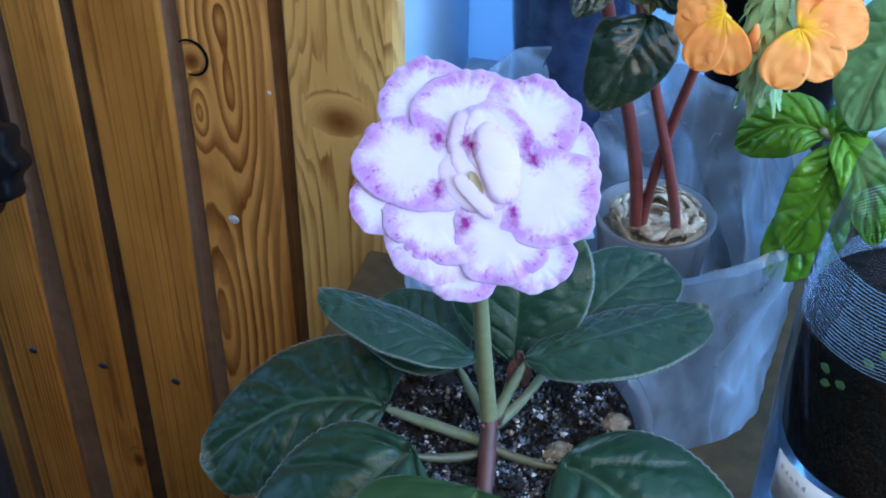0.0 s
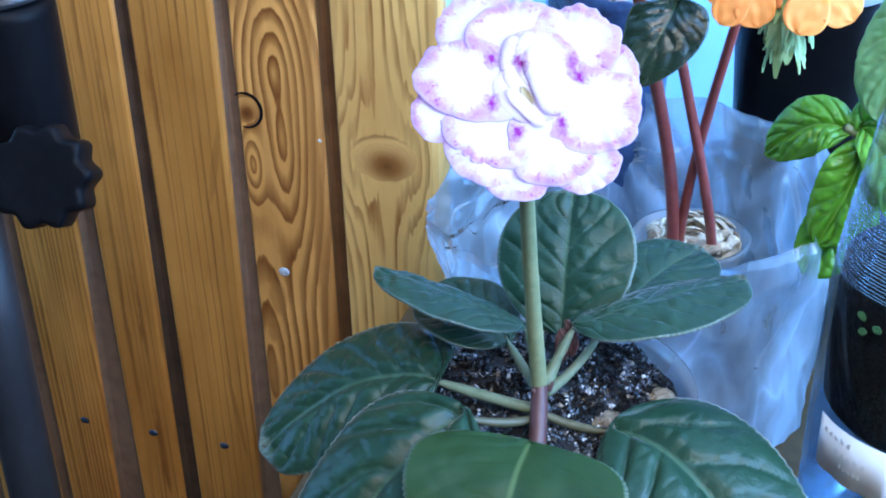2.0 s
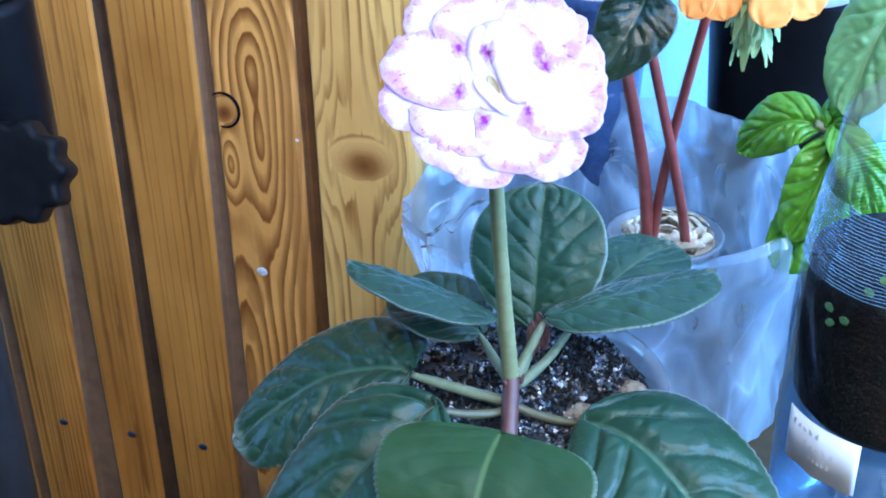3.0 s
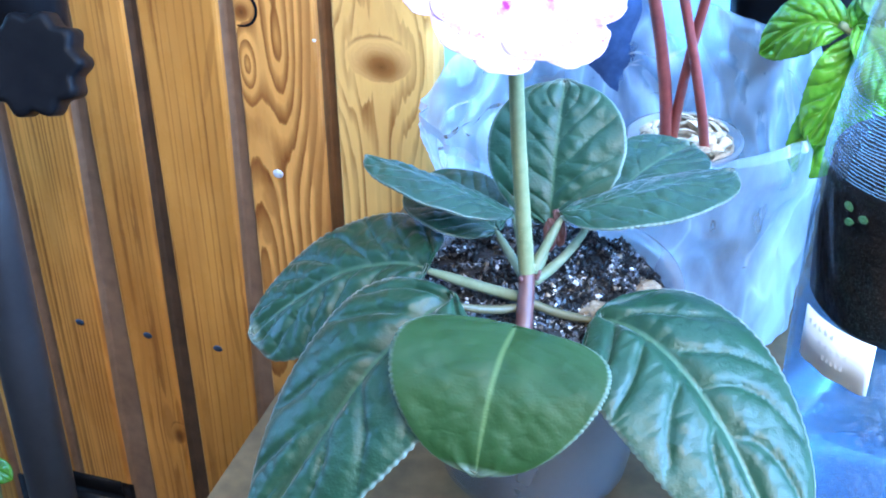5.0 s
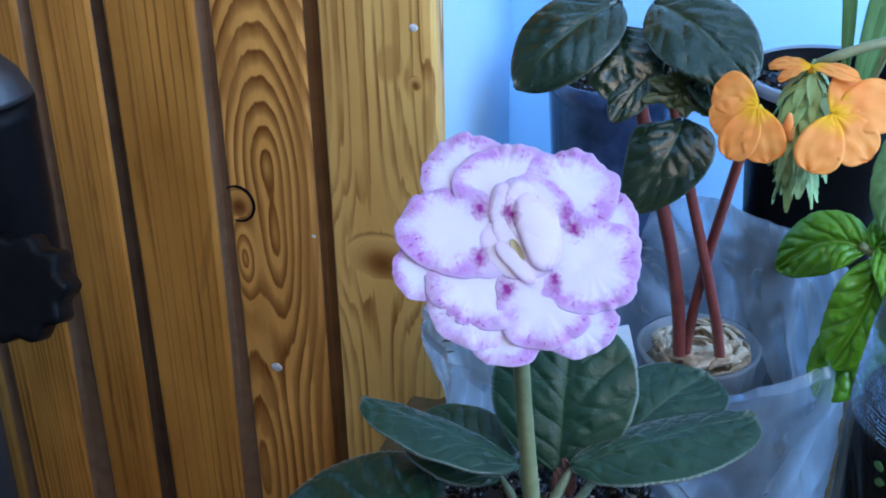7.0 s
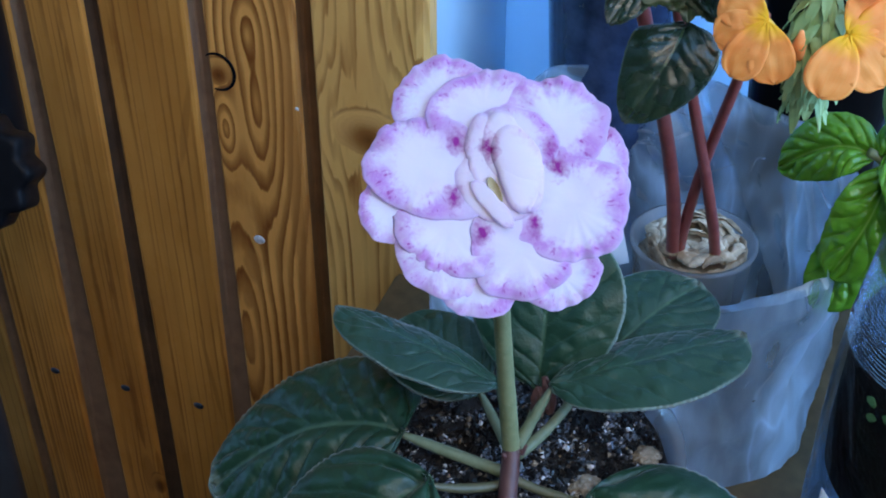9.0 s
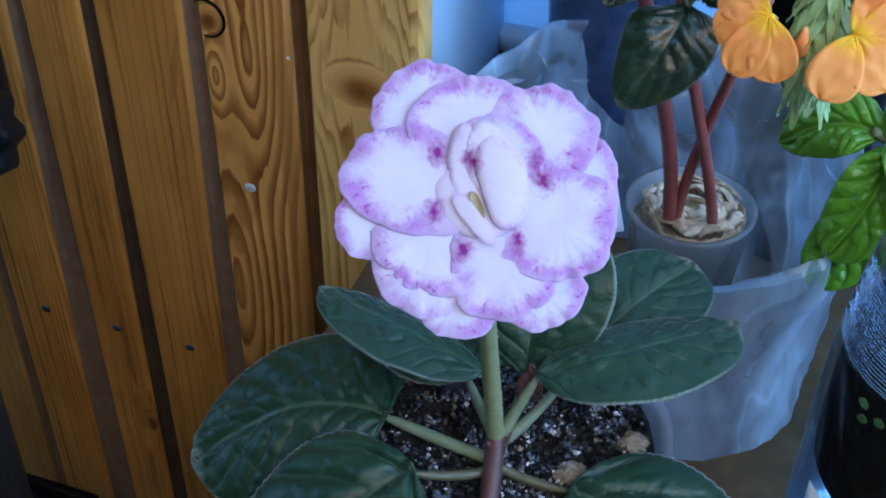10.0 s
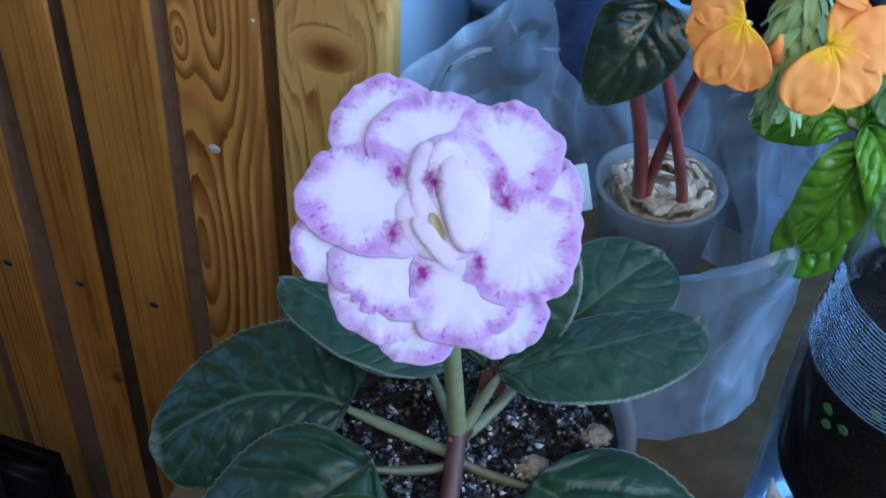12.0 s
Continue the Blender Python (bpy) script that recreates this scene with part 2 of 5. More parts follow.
def petal_material(name, white, pink, magenta, edge_w=0.42, amount=1.0):
    """uv.x runs from the middle of the lobe to its margin, uv.y round it (0.5 points away from the flower's heart)."""
    m, n, l = nodes_of(name)
    s = n["Principled BSDF"]
    out = n["Material Output"]
    uv = n.new("ShaderNodeUVMap").outputs[0]
    sep = n.new("ShaderNodeSeparateXYZ")
    l.new(uv, sep.inputs[0])
    rho, ang = sep.outputs[0], sep.outputs[1]
    tc = n.new("ShaderNodeTexCoord").outputs["Object"]
    f1 = noise_tex(n, l, 110, 5, tc)
    f2 = noise_tex(n, l, 700, 4, tc)
    f4 = noise_tex(n, l, 260, 3, tc)
    f5 = noise_tex(n, l, 75, 2, tc)
    comb = n.new("ShaderNodeCombineXYZ")
    l.new(calc(n, l, "MULTIPLY", rho, 4.0), comb.inputs[0])
    l.new(calc(n, l, "MULTIPLY", ang, 55.0), comb.inputs[1])
    streak = noise_tex(n, l, 1.0, 2, comb.outputs[0])
    a = calc(n, l, "ABSOLUTE", calc(n, l, "SUBTRACT", ang, 0.5))
    outer = ramp(n, [(0.0, (1, 1, 1)), (0.33, (1, 1, 1)), (0.45, (0, 0, 0))])
    l.new(a, outer.inputs[0])
    r2 = calc(n, l, "ADD", rho, calc(n, l, "MULTIPLY_ADD", f1, 1.15, -0.60))
    r2 = calc(n, l, "ADD", r2, calc(n, l, "MULTIPLY_ADD", streak, 0.14, -0.07))
    r2 = calc(n, l, "ADD", r2, calc(n, l, "MULTIPLY_ADD", f2, 0.5, -0.25))
    patch = ramp(n, [(0.36, (0.45, 0.45, 0.45)), (0.50, (0.85, 0.85, 0.85)), (0.62, (1, 1, 1))])
    l.new(f5, patch.inputs[0])
    rim = ramp(n, [(0.48, (0, 0, 0)), (0.62, (0.20, 0.20, 0.20)), (0.74, (0.60, 0.60, 0.60)), (0.90, (1.0, 1.0, 1.0)), (1.0, (0.8, 0.8, 0.8))])
    l.new(r2, rim.inputs[0])
    pk = calc(n, l, "MULTIPLY", rim.outputs[0], calc(n, l, "MULTIPLY", outer.outputs[0], calc(n, l, "MULTIPLY", patch.outputs[0], amount)))
    lip = ramp(n, [(0.0, (0, 0, 0)), (0.90, (0, 0, 0)), (0.955, (0.85, 0.85, 0.85)), (1.0, (1, 1, 1))])
    l.new(rho, lip.inputs[0])
    col = mixc(n, l, pk, white, pink)
    fl = ramp(n, [(0.0, (0, 0, 0)), (0.60, (0, 0, 0)), (0.68, (1, 1, 1))])
    l.new(streak, fl.inputs[0])
    fleck = calc(n, l, "MULTIPLY", calc(n, l, "MULTIPLY", fl.outputs[0], pk), calc(n, l, "MULTIPLY", f2, 1.5))
    col = mixc(n, l, fleck, col, magenta)
    col = mixc(n, l, calc(n, l, "MULTIPLY", lip.outputs[0], 0.7), col, (0.74, 0.60, 0.79))
    for bu, bv in BLOTCHES:
        flatd = []
        for axis, at in ((FLOWER_RIGHT, bu), (FLOWER_UP, bv)):
            vm = n.new("ShaderNodeVectorMath")
            vm.operation = "DOT_PRODUCT"
            l.new(tc, vm.inputs[0])
            vm.inputs[1].default_value = axis
            flatd.append(calc(n, l, "SUBTRACT", vm.outputs["Value"], axis.dot(FLOWER_CENTRE) + at * 0.001))
        dist = calc(n, l, "SQRT", calc(n, l, "ADD", calc(n, l, "MULTIPLY", flatd[0], flatd[0]), calc(n, l, "MULTIPLY", calc(n, l, "MULTIPLY", flatd[1], flatd[1]), 0.6)))
        dd = calc(n, l, "DIVIDE", dist, 0.0036)
        dd = calc(n, l, "ADD", dd, calc(n, l, "MULTIPLY_ADD", f2, 1.4, -0.7))
        dd = calc(n, l, "ADD", dd, calc(n, l, "MULTIPLY_ADD", f4, 1.6, -0.8))
        br = ramp(n, [(0.10, (1, 1, 1)), (0.40, (0.6, 0.6, 0.6)), (1.0, (0, 0, 0))])
        l.new(dd, br.inputs[0])
        col = mixc(n, l, br.outputs[0], col, magenta)
    l.new(col, s.inputs["Base Color"])
    s.inputs["Roughness"].default_value = 0.65
    s.inputs["Specular IOR Level"].default_value = 0.25
    s.inputs["Sheen Weight"].default_value = 0.2
    bump(n, l, calc(n, l, "ADD", calc(n, l, "MULTIPLY", f1, 1.0), calc(n, l, "MULTIPLY", f5, 2.0)), 0.3, 0.0010, s)
    tr = n.new("ShaderNodeBsdfTranslucent")
    l.new(col, tr.inputs[0])
    mx = n.new("ShaderNodeMixShader")
    mx.inputs[0].default_value = 0.62
    l.new(s.outputs[0], mx.inputs[1])
    l.new(tr.outputs[0], mx.inputs[2])
    l.new(mx.outputs[0], out.inputs[0])
    return m


def film_material(name, tint, clear, rough=0.18, streak=120, white=(0.75, 0.82, 0.9), spread=0.2, glow=0.5, relief=0.004, shine=0.8, folds=0.0, milky=0.0):
    """Thin clear plastic: mostly see-through, with milky folds that let light through, and gloss."""
    m, n, l = nodes_of(name)
    out = n["Material Output"]
    s = n["Principled BSDF"]
    tc = n.new("ShaderNodeTexCoord").outputs["Object"]
    mp = n.new("ShaderNodeMapping")
    mp.inputs["Scale"].default_value = (1, 1, 0.4)
    l.new(tc, mp.inputs[0])
    f1 = noise_tex(n, l, streak * 0.2, 5, mp.outputs[0])
    f2 = noise_tex(n, l, streak, 4, mp.outputs[0])
    s.inputs["Base Color"].default_value = (*white, 1)
    s.inputs["Roughness"].default_value = rough
    b = bump(n, l, calc(n, l, "ADD", f1, calc(n, l, "MULTIPLY", f2, 0.3)), 0.6, relief, s)
    tl = n.new("ShaderNodeBsdfTranslucent")
    tl.inputs[0].default_value = (*white, 1)
    body = n.new("ShaderNodeMixShader")
    body.inputs[0].default_value = glow
    l.new(s.outputs[0], body.inputs[1])
    l.new(tl.outputs[0], body.inputs[2])
    tp = n.new("ShaderNodeBsdfTransparent")
    tp.inputs[0].default_value = (*tint, 1)
    fac = ramp(n, [(0.35, (max(0.0, clear - spread),) * 3), (0.65, (clear + spread,) * 3)])
    l.new(f1, fac.inputs[0])
    mx = n.new("ShaderNodeMixShader")
    opacity = fac.outputs[0]
    if folds:
        # soft pale pinch lines running two ways, and crumpled facets
        for turn, sc in ((0.7, 9), (-0.5, 6), (1.3, 17)):
            m2 = n.new("ShaderNodeMapping")
            m2.inputs["Rotation"].default_value = (turn, turn * 0.6, turn * 1.7)
            m2.inputs["Scale"].default_value = (1.0, 1.0, 0.28)
            l.new(tc, m2.inputs[0])
            rg = calc(n, l, "ABSOLUTE", calc(n, l, "SUBTRACT", noise_tex(n, l, sc, 2, m2.outputs[0]), 0.5))
            line = ramp(n, [(0.0, (1, 1, 1)), (0.015, (0.5, 0.5, 0.5)), (0.09, (0, 0, 0))])
            l.new(rg, line.inputs[0])
            opacity = calc(n, l, "ADD", opacity, calc(n, l, "MULTIPLY", line.outputs[0], calc(n, l, "MULTIPLY", f1, folds * 1.3)))
        # the foot of the bag is dulled by moisture, in upright drifts
        zs = n.new("ShaderNodeSeparateXYZ")
        l.new(tc, zs.inputs[0])
        drift = noise_tex(n, l, 1.0, 4, stretched(n, l, tc, (26, 26, 5)), 0.6)
        foot = ramp(n, [(0.0, (1, 1, 1)), (0.55, (0.75,) * 3), (1.0, (0, 0, 0))])
        l.new(calc(n, l, "MULTIPLY_ADD", zs.outputs[2], 8.0, calc(n, l, "MULTIPLY_ADD", drift, 0.7, 0.10)), foot.inputs[0])
        opacity = calc(n, l, "ADD", opacity, calc(n, l, "MULTIPLY", foot.outputs[0], calc(n, l, "MULTIPLY", drift, milky * 2.0)))
        vo = n.new("ShaderNodeTexVoronoi")
        vo.inputs["Scale"].default_value = 34
        l.new(mp.outputs[0], vo.inputs["Vector"])
        l.new(calc(n, l, "ADD", f1, calc(n, l, "ADD", calc(n, l, "MULTIPLY", f2, 0.2), calc(n, l, "MULTIPLY", vo.outputs["Distance"], 0.4))), b.inputs["Height"])
    l.new(opacity, mx.inputs[0])
    l.new(tp.outputs[0], mx.inputs[1])
    l.new(body.outputs[0], mx.inputs[2])
    gl = n.new("ShaderNodeBsdfGlossy")
    gl.inputs["Roughness"].default_value = rough
    l.new(b.outputs[0], gl.inputs["Normal"])
    fr = n.new("ShaderNodeFresnel")
    fr.inputs[0].default_value = 1.45
    l.new(b.outputs[0], fr.inputs["Normal"])
    top = n.new("ShaderNodeMixShader")
    l.new(calc(n, l, "MULTIPLY", fr.outputs[0], shine), top.inputs[0])
    l.new(mx.outputs[0], top.inputs[1])
    l.new(gl.outputs[0], top.inputs[2])
    l.new(top.outputs[0], out.inputs[0])
    return m


M_SOIL = simple("potting_soil", (0.003, 0.003, 0.003), (0.014, 0.012, 0.012), 260, 0.85, bump_d=0.002, bump_s=0.8)
M_SOILB = simple("damp_soil", (0.0010, 0.0008, 0.0008), (0.022, 0.012, 0.008), 120, 0.7, bump_d=0.004, bump_s=0.9, spec=0.1)
M_PERLITE = simple("perlite", (0.35, 0.35, 0.36), (0.72, 0.72, 0.72), 300, 0.8, bump_d=0.0006)
M_BLACK = simple("black_plastic", (0.003, 0.003, 0.004), (0.007, 0.007, 0.008), 90, 0.38, spec=0.06)
M_GREYTUBE = simple("grey_painted_tube", (0.014, 0.015, 0.018), (0.026, 0.027, 0.032), 120, 0.40)
M_WHITE = simple("pale_blue_panel", (0.34, 0.56, 0.76), (0.44, 0.66, 0.84), 14, 0.42, bump_d=0.0003, bump_s=0.2)
def frosted():
    m, n, l = nodes_of("frosted_window")
    s = n["Principled BSDF"]
    tc = n.new("ShaderNodeTexCoord").outputs["Object"]
    mp = n.new("ShaderNodeMapping")
    mp.inputs["Scale"].default_value = (16, 16, 1.5)
    l.new(tc, mp.inputs[0])
    f = noise_tex(n, l, 1.0, 3, mp.outputs[0])
    col = mixc(n, l, f, (0.50, 0.66, 0.82), (0.70, 0.82, 0.92))
    l.new(col, s.inputs["Base Color"])
    s.inputs["Roughness"].default_value = 0.35
    tr = n.new("ShaderNodeBsdfTranslucent")
    l.new(col, tr.inputs[0])
    mx = n.new("ShaderNodeMixShader")
    mx.inputs[0].default_value = 0.6
    l.new(s.outputs[0], mx.inputs[1])
    l.new(tr.outputs[0], mx.inputs[2])
    l.new(mx.outputs[0], n["Material Output"].inputs[0])
    return m


M_FROST = frosted()
# dark blue that stands for the shade low down behind the bag
M_WALLSHADE = simple("shade_blue_wall", (0.030, 0.045, 0.075), (0.06, 0.085, 0.13), 20, 0.55)
M_PLASTER = simple("plain_plaster", (0.55, 0.52, 0.48), (0.68, 0.66, 0.62), 30, 0.8)
M_FLOOR = simple("dark_floor", (0.035, 0.022, 0.014), (0.07, 0.045, 0.03), 30, 0.6)
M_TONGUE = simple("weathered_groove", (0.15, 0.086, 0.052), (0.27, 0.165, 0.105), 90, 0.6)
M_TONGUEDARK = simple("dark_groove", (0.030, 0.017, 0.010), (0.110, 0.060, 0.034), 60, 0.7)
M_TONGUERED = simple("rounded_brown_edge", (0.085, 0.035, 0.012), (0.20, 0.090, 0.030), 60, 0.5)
M_CARD = simple("dull_plastic_card", (0.40, 0.44, 0.48), (0.52, 0.56, 0.60), 60, 0.5)
M_BOARD = simple("worn_fibreboard", (0.085, 0.046, 0.016), (0.28, 0.165, 0.065), 70, 0.75, bump_d=0.0008)
M_STEM = simple("hairy_green_stem", (0.12, 0.14, 0.060), (0.22, 0.235, 0.115), 240, 0.5, bump_d=0.0004)
M_PETBROWN = simple("brown_petiole", (0.045, 0.045, 0.018), (0.095, 0.085, 0.040), 200, 0.5)
M_STEMRED = simple("red_brown_stem", (0.055, 0.020, 0.020), (0.11, 0.045, 0.038), 200, 0.5)
M_PETIOLE = simple("pale_green_petiole", (0.10, 0.13, 0.065), (0.19, 0.22, 0.13), 240, 0.5)
M_REDSTEM = simple("smooth_red_stem", (0.20, 0.035, 0.03), (0.36, 0.085, 0.065), 130, 0.42)
M_TUBER = simple("dry_tuber_bark", (0.22, 0.14, 0.07), (0.78, 0.68, 0.52), 150, 0.8, bump_d=0.002, bump_s=0.7)
M_RUST = simple("rusty_tuber_skin", (0.06, 0.030, 0.014), (0.50, 0.38, 0.25), 220, 0.8, bump_d=0.002, bump_s=0.8)
M_LABEL = simple("white_paper", (0.66, 0.68, 0.70), (0.80, 0.81, 0.82), 60, 0.6)
M_INK = simple("faded_ink", (0.60, 0.62, 0.65), (0.68, 0.69, 0.72), 200, 0.7)
M_NAIL = simple("blue_steel_nail", (0.03, 0.045, 0.075), (0.09, 0.12, 0.17), 300, 0.45, metal=0.7)
def thin_petal(name, a, b, streaks, glow):
    m, n, l = nodes_of(name)
    s = n["Principled BSDF"]
    uv = n.new("ShaderNodeUVMap").outputs[0]
    mp = n.new("ShaderNodeMapping")
    mp.inputs["Scale"].default_value = (1.5, streaks, 1)
    l.new(uv, mp.inputs[0])
    f = noise_tex(n, l, 1.0, 3, mp.outputs[0])
    tc = n.new("ShaderNodeTexCoord").outputs["Object"]
    g = noise_tex(n, l, 90, 3, tc)
    col = mixc(n, l, calc(n, l, "MULTIPLY_ADD", calc(n, l, "ADD", f, g), 1.2, -0.7), a, b)
    us = n.new("ShaderNodeSeparateXYZ")
    l.new(uv, us.inputs[0])
    heart = ramp(n, [(0.10, (1, 1, 1)), (0.36, (0, 0, 0))])
    l.new(calc(n, l, "ADD", us.outputs[0], calc(n, l, "MULTIPLY_ADD", f, 0.2, -0.1)), heart.inputs[0])
    col = mixc(n, l, heart.outputs[0], col, (1.0, 0.62, 0.02))
    l.new(col, s.inputs["Base Color"])
    s.inputs["Roughness"].default_value = 0.6
    bump(n, l, f, 0.12, 0.0003, s)
    tr = n.new("ShaderNodeBsdfTranslucent")
    l.new(col, tr.inputs[0])
    mx = n.new("ShaderNodeMixShader")
    mx.inputs[0].default_value = glow
    l.new(s.outputs[0], mx.inputs[1])
    l.new(tr.outputs[0], mx.inputs[2])
    l.new(mx.outputs[0], n["Material Output"].inputs[0])
    return m


M_ORANGE = thin_petal("orange_petal", (1.0, 0.38, 0.07), (1.0, 0.52, 0.15), 22, 0.45)
M_BUD = simple("orange_bud", (0.90, 0.28, 0.07), (1.0, 0.42, 0.14), 200, 0.55)
M_YELLOW = simple("yellow_throat", (0.85, 0.50, 0.03), (0.92, 0.60, 0.05), 200, 0.5)
M_BRACT = simple("pale_green_bract", (0.15, 0.28, 0.09), (0.34, 0.50, 0.22), 160, 0.55)
M_GLOX = leaf_material("velvet_leaf", (0.008, 0.035, 0.017), (0.021, 0.066, 0.033), (0.065, 0.120, 0.062), 7.0, 2.6, 0.42, 0.34, 0.10, fringe=0.24, quilt=0.35, lateral=0.12, relief=0.0009, spec=0.42, vbump=0.35)
M_GLOXF = leaf_material("front_leaf", (0.014, 0.052, 0.009), (0.026, 0.078, 0.014), (0.12, 0.19, 0.06), 7.0, 2.2, 0.5, 0.25, 0.35, 0.03, lateral=0.04, fringe=0.2, vbump=0.08)
M_DARKLEAF = leaf_material("dark_glossy_leaf", (0.005, 0.018, 0.010), (0.014, 0.040, 0.016), (0.05, 0.08, 0.035), 6.0, 2.4, 0.26, 0.0, 0.06, 0.05, 0.75, lateral=0.06, vbump=0.25, quilt=0.5, relief=0.0009, fringe=0.12)
M_BRIGHT = leaf_material("bright_glossy_leaf", (0.09, 0.28, 0.014), (0.19, 0.46, 0.030), (0.26, 0.50, 0.08), 8.0, 2.2, 0.22, 0.0, 0.30, 0.08, 0.6, quilt=1.0, lateral=0.2)
M_PALELEAF = leaf_material("pale_green_leaf", (0.14, 0.30, 0.10), (0.24, 0.44, 0.17), (0.40, 0.56, 0.30), 8.0, 2.0, 0.45, 0.1, 0.3, 0.06, lateral=0.45)
M_PETAL = petal_material("lilac_petal", (0.90, 0.84, 0.90), (0.69, 0.35, 0.71), (0.48, 0.05, 0.38))
M_HEART = petal_material("heart_petal", (0.90, 0.82, 0.86), (0.72, 0.42, 0.70), (0.44, 0.03, 0.30), amount=0.3)
M_THROAT = simple("throat_yellow", (0.16, 0.11, 0.04), (0.34, 0.25, 0.12), 300, 0.6, bump_d=0)
M_BAG = film_material("clear_bag_film", (0.93, 0.97, 1.0), 0.115, 0.28, 150, (0.64, 0.81, 0.95), 0.06, 0.58, 0.0012, 0.55, 0.60, milky=0.10)
# whiter film for ribbons that imitate glints along the bag's creases
M_CREASEGLINT = film_material("crease_glint", (0.95, 0.97, 1.0), 0.40, 0.1, 300, (0.92, 0.95, 0.98), 0.2, 0.5, 0.001, 0.9)
M_CUP = film_material("milky_cup", (0.92, 0.95, 0.97), 0.24, 0.25, 60, (0.75, 0.82, 0.9), 0.08, 0.5, 0.001)
M_CUPWHITE = film_material("milky_white_cup", (0.92, 0.95, 0.97), 0.38, 0.25, 60, (0.85, 0.90, 0.95), 0.15, 0.75, 0.001)
M_PET = film_material("clear_bottle_plastic", (0.86, 0.94, 1.0), 0.003, 0.05, 14, (0.6, 0.75, 0.95), 0.003, 0.5, 0.0006, 0.5)

# ---- mesh helpers ----
def mesh_of(name, verts, faces, uvs=None, smooth=True, veins=None):
    me = bpy.data.meshes.new(name)
    me.from_pydata([tuple(v) for v in verts], [], faces)
    if uvs is not None:
        layer = me.uv_layers.new(name="UVMap")
        for lp in me.loops:
            layer.data[lp.index].uv = uvs[lp.vertex_index]
    if veins is not None:
        layer = me.uv_layers.new(name="Vein")
        for lp in me.loops:
            layer.data[lp.index].uv = (veins[lp.vertex_index], 0.0)
    me.polygons.foreach_set("use_smooth", [smooth] * len(me.polygons))
    me.update()
    return me


def part(name, me, material, parent=None, label=""):
    if isinstance(me, bmesh.types.BMesh):
        bm, me = me, bpy.data.meshes.new(name)
        bm.to_mesh(me)
        bm.free()
        me.polygons.foreach_set("use_smooth", [True] * len(me.polygons))
    if material is not None and not me.materials:
        me.materials.append(material)
    ob = new(name, me)
    if parent is not None:
        ob.parent = parent
        ob.matrix_parent_inverse = parent.matrix_world.inverted()
    if label:
        ob["label"] = label
    return ob


def thing(name, at, label, category, group="", kind=""):
    e = new(name)
    e.empty_display_size = 0.02
    e.location = at
    bpy.context.view_layer.update()
    return tagged(e, label, category, group, kind)


def box(lo, hi, bevel=0.0, segs=2):
    bm = bmesh.new()
    bmesh.ops.create_cube(bm, size=1)
    for v in bm.verts:
        v.co = Vector([lo[i] + (v.co[i] + 0.5) * (hi[i] - lo[i]) for i in range(3)])
    if bevel:
        bmesh.ops.bevel(bm, geom=bm.edges[:], offset=bevel, segments=segs, affect="EDGES")
    return bm


def lathe(profile, at, segs=48, wob=0.0, seed=0.0):
    """A closed or open profile of (radius, z) turned round the upright axis at (x, y)."""
    vs, fs = [], []
    for k, (r, z) in enumerate(profile):
        for i in range(segs):
            a = 2 * math.pi * i / segs
            rr = r * (1 + wob * noise.noise((math.cos(a) * 2 + seed, math.sin(a) * 2, z * 30)))
            vs.append((at[0] + rr * math.cos(a), at[1] + rr * math.sin(a), z))
    for k in range(len(profile) - 1):
        for i in range(segs):
            j = (i + 1) % segs
            fs.append((k * segs + i, k * segs + j, (k + 1) * segs + j, (k + 1) * segs + i))
    return mesh_of("lathe", vs, fs)


def bez(p, t):
    p = [Vector(q) for q in p]
    while len(p) > 1:
        p = [a.lerp(b, t) for a, b in zip(p, p[1:])]
    return p[0]


def tube(points, radii, segs=12, steps=24, knobbly=0.0, seed=0.0):
    """A round stem along a Bezier curve; radii from start to end."""
    vs, fs = [], []
    prev = None
    for k in range(steps + 1):
        t = k / steps
        c = bez(points, t)
        tan = (bez(points, min(1, t + 0.01)) - bez(points, max(0, t - 0.01))).normalized()
        ref = prev if prev is not None else Vector((0.31, 0.9, 0.2))
        side = (ref - tan * ref.dot(tan)).normalized()
        prev = side
        up = tan.cross(side)
        rr = radii[0] + (radii[-1] - radii[0]) * t if len(radii) == 2 else float(np.interp(t, np.linspace(0, 1, len(radii)), radii))
        for i in range(segs):
            a = 2 * math.pi * i / segs
            q = rr * (1 + knobbly * noise.noise((t * 9 + seed, math.cos(a), math.sin(a))))
            vs.append(c + side * q * math.cos(a) + up * q * math.sin(a))
    for k in range(steps):
        for i in range(segs):
            j = (i + 1) % segs
            fs.append((k * segs + i, k * segs + j, (k + 1) * segs + j, (k + 1) * segs + i))
    fs.append(tuple(range(segs))[::-1])
    fs.append(tuple(range(steps * segs, steps * segs + segs)))
    return mesh_of("tube", vs, fs)


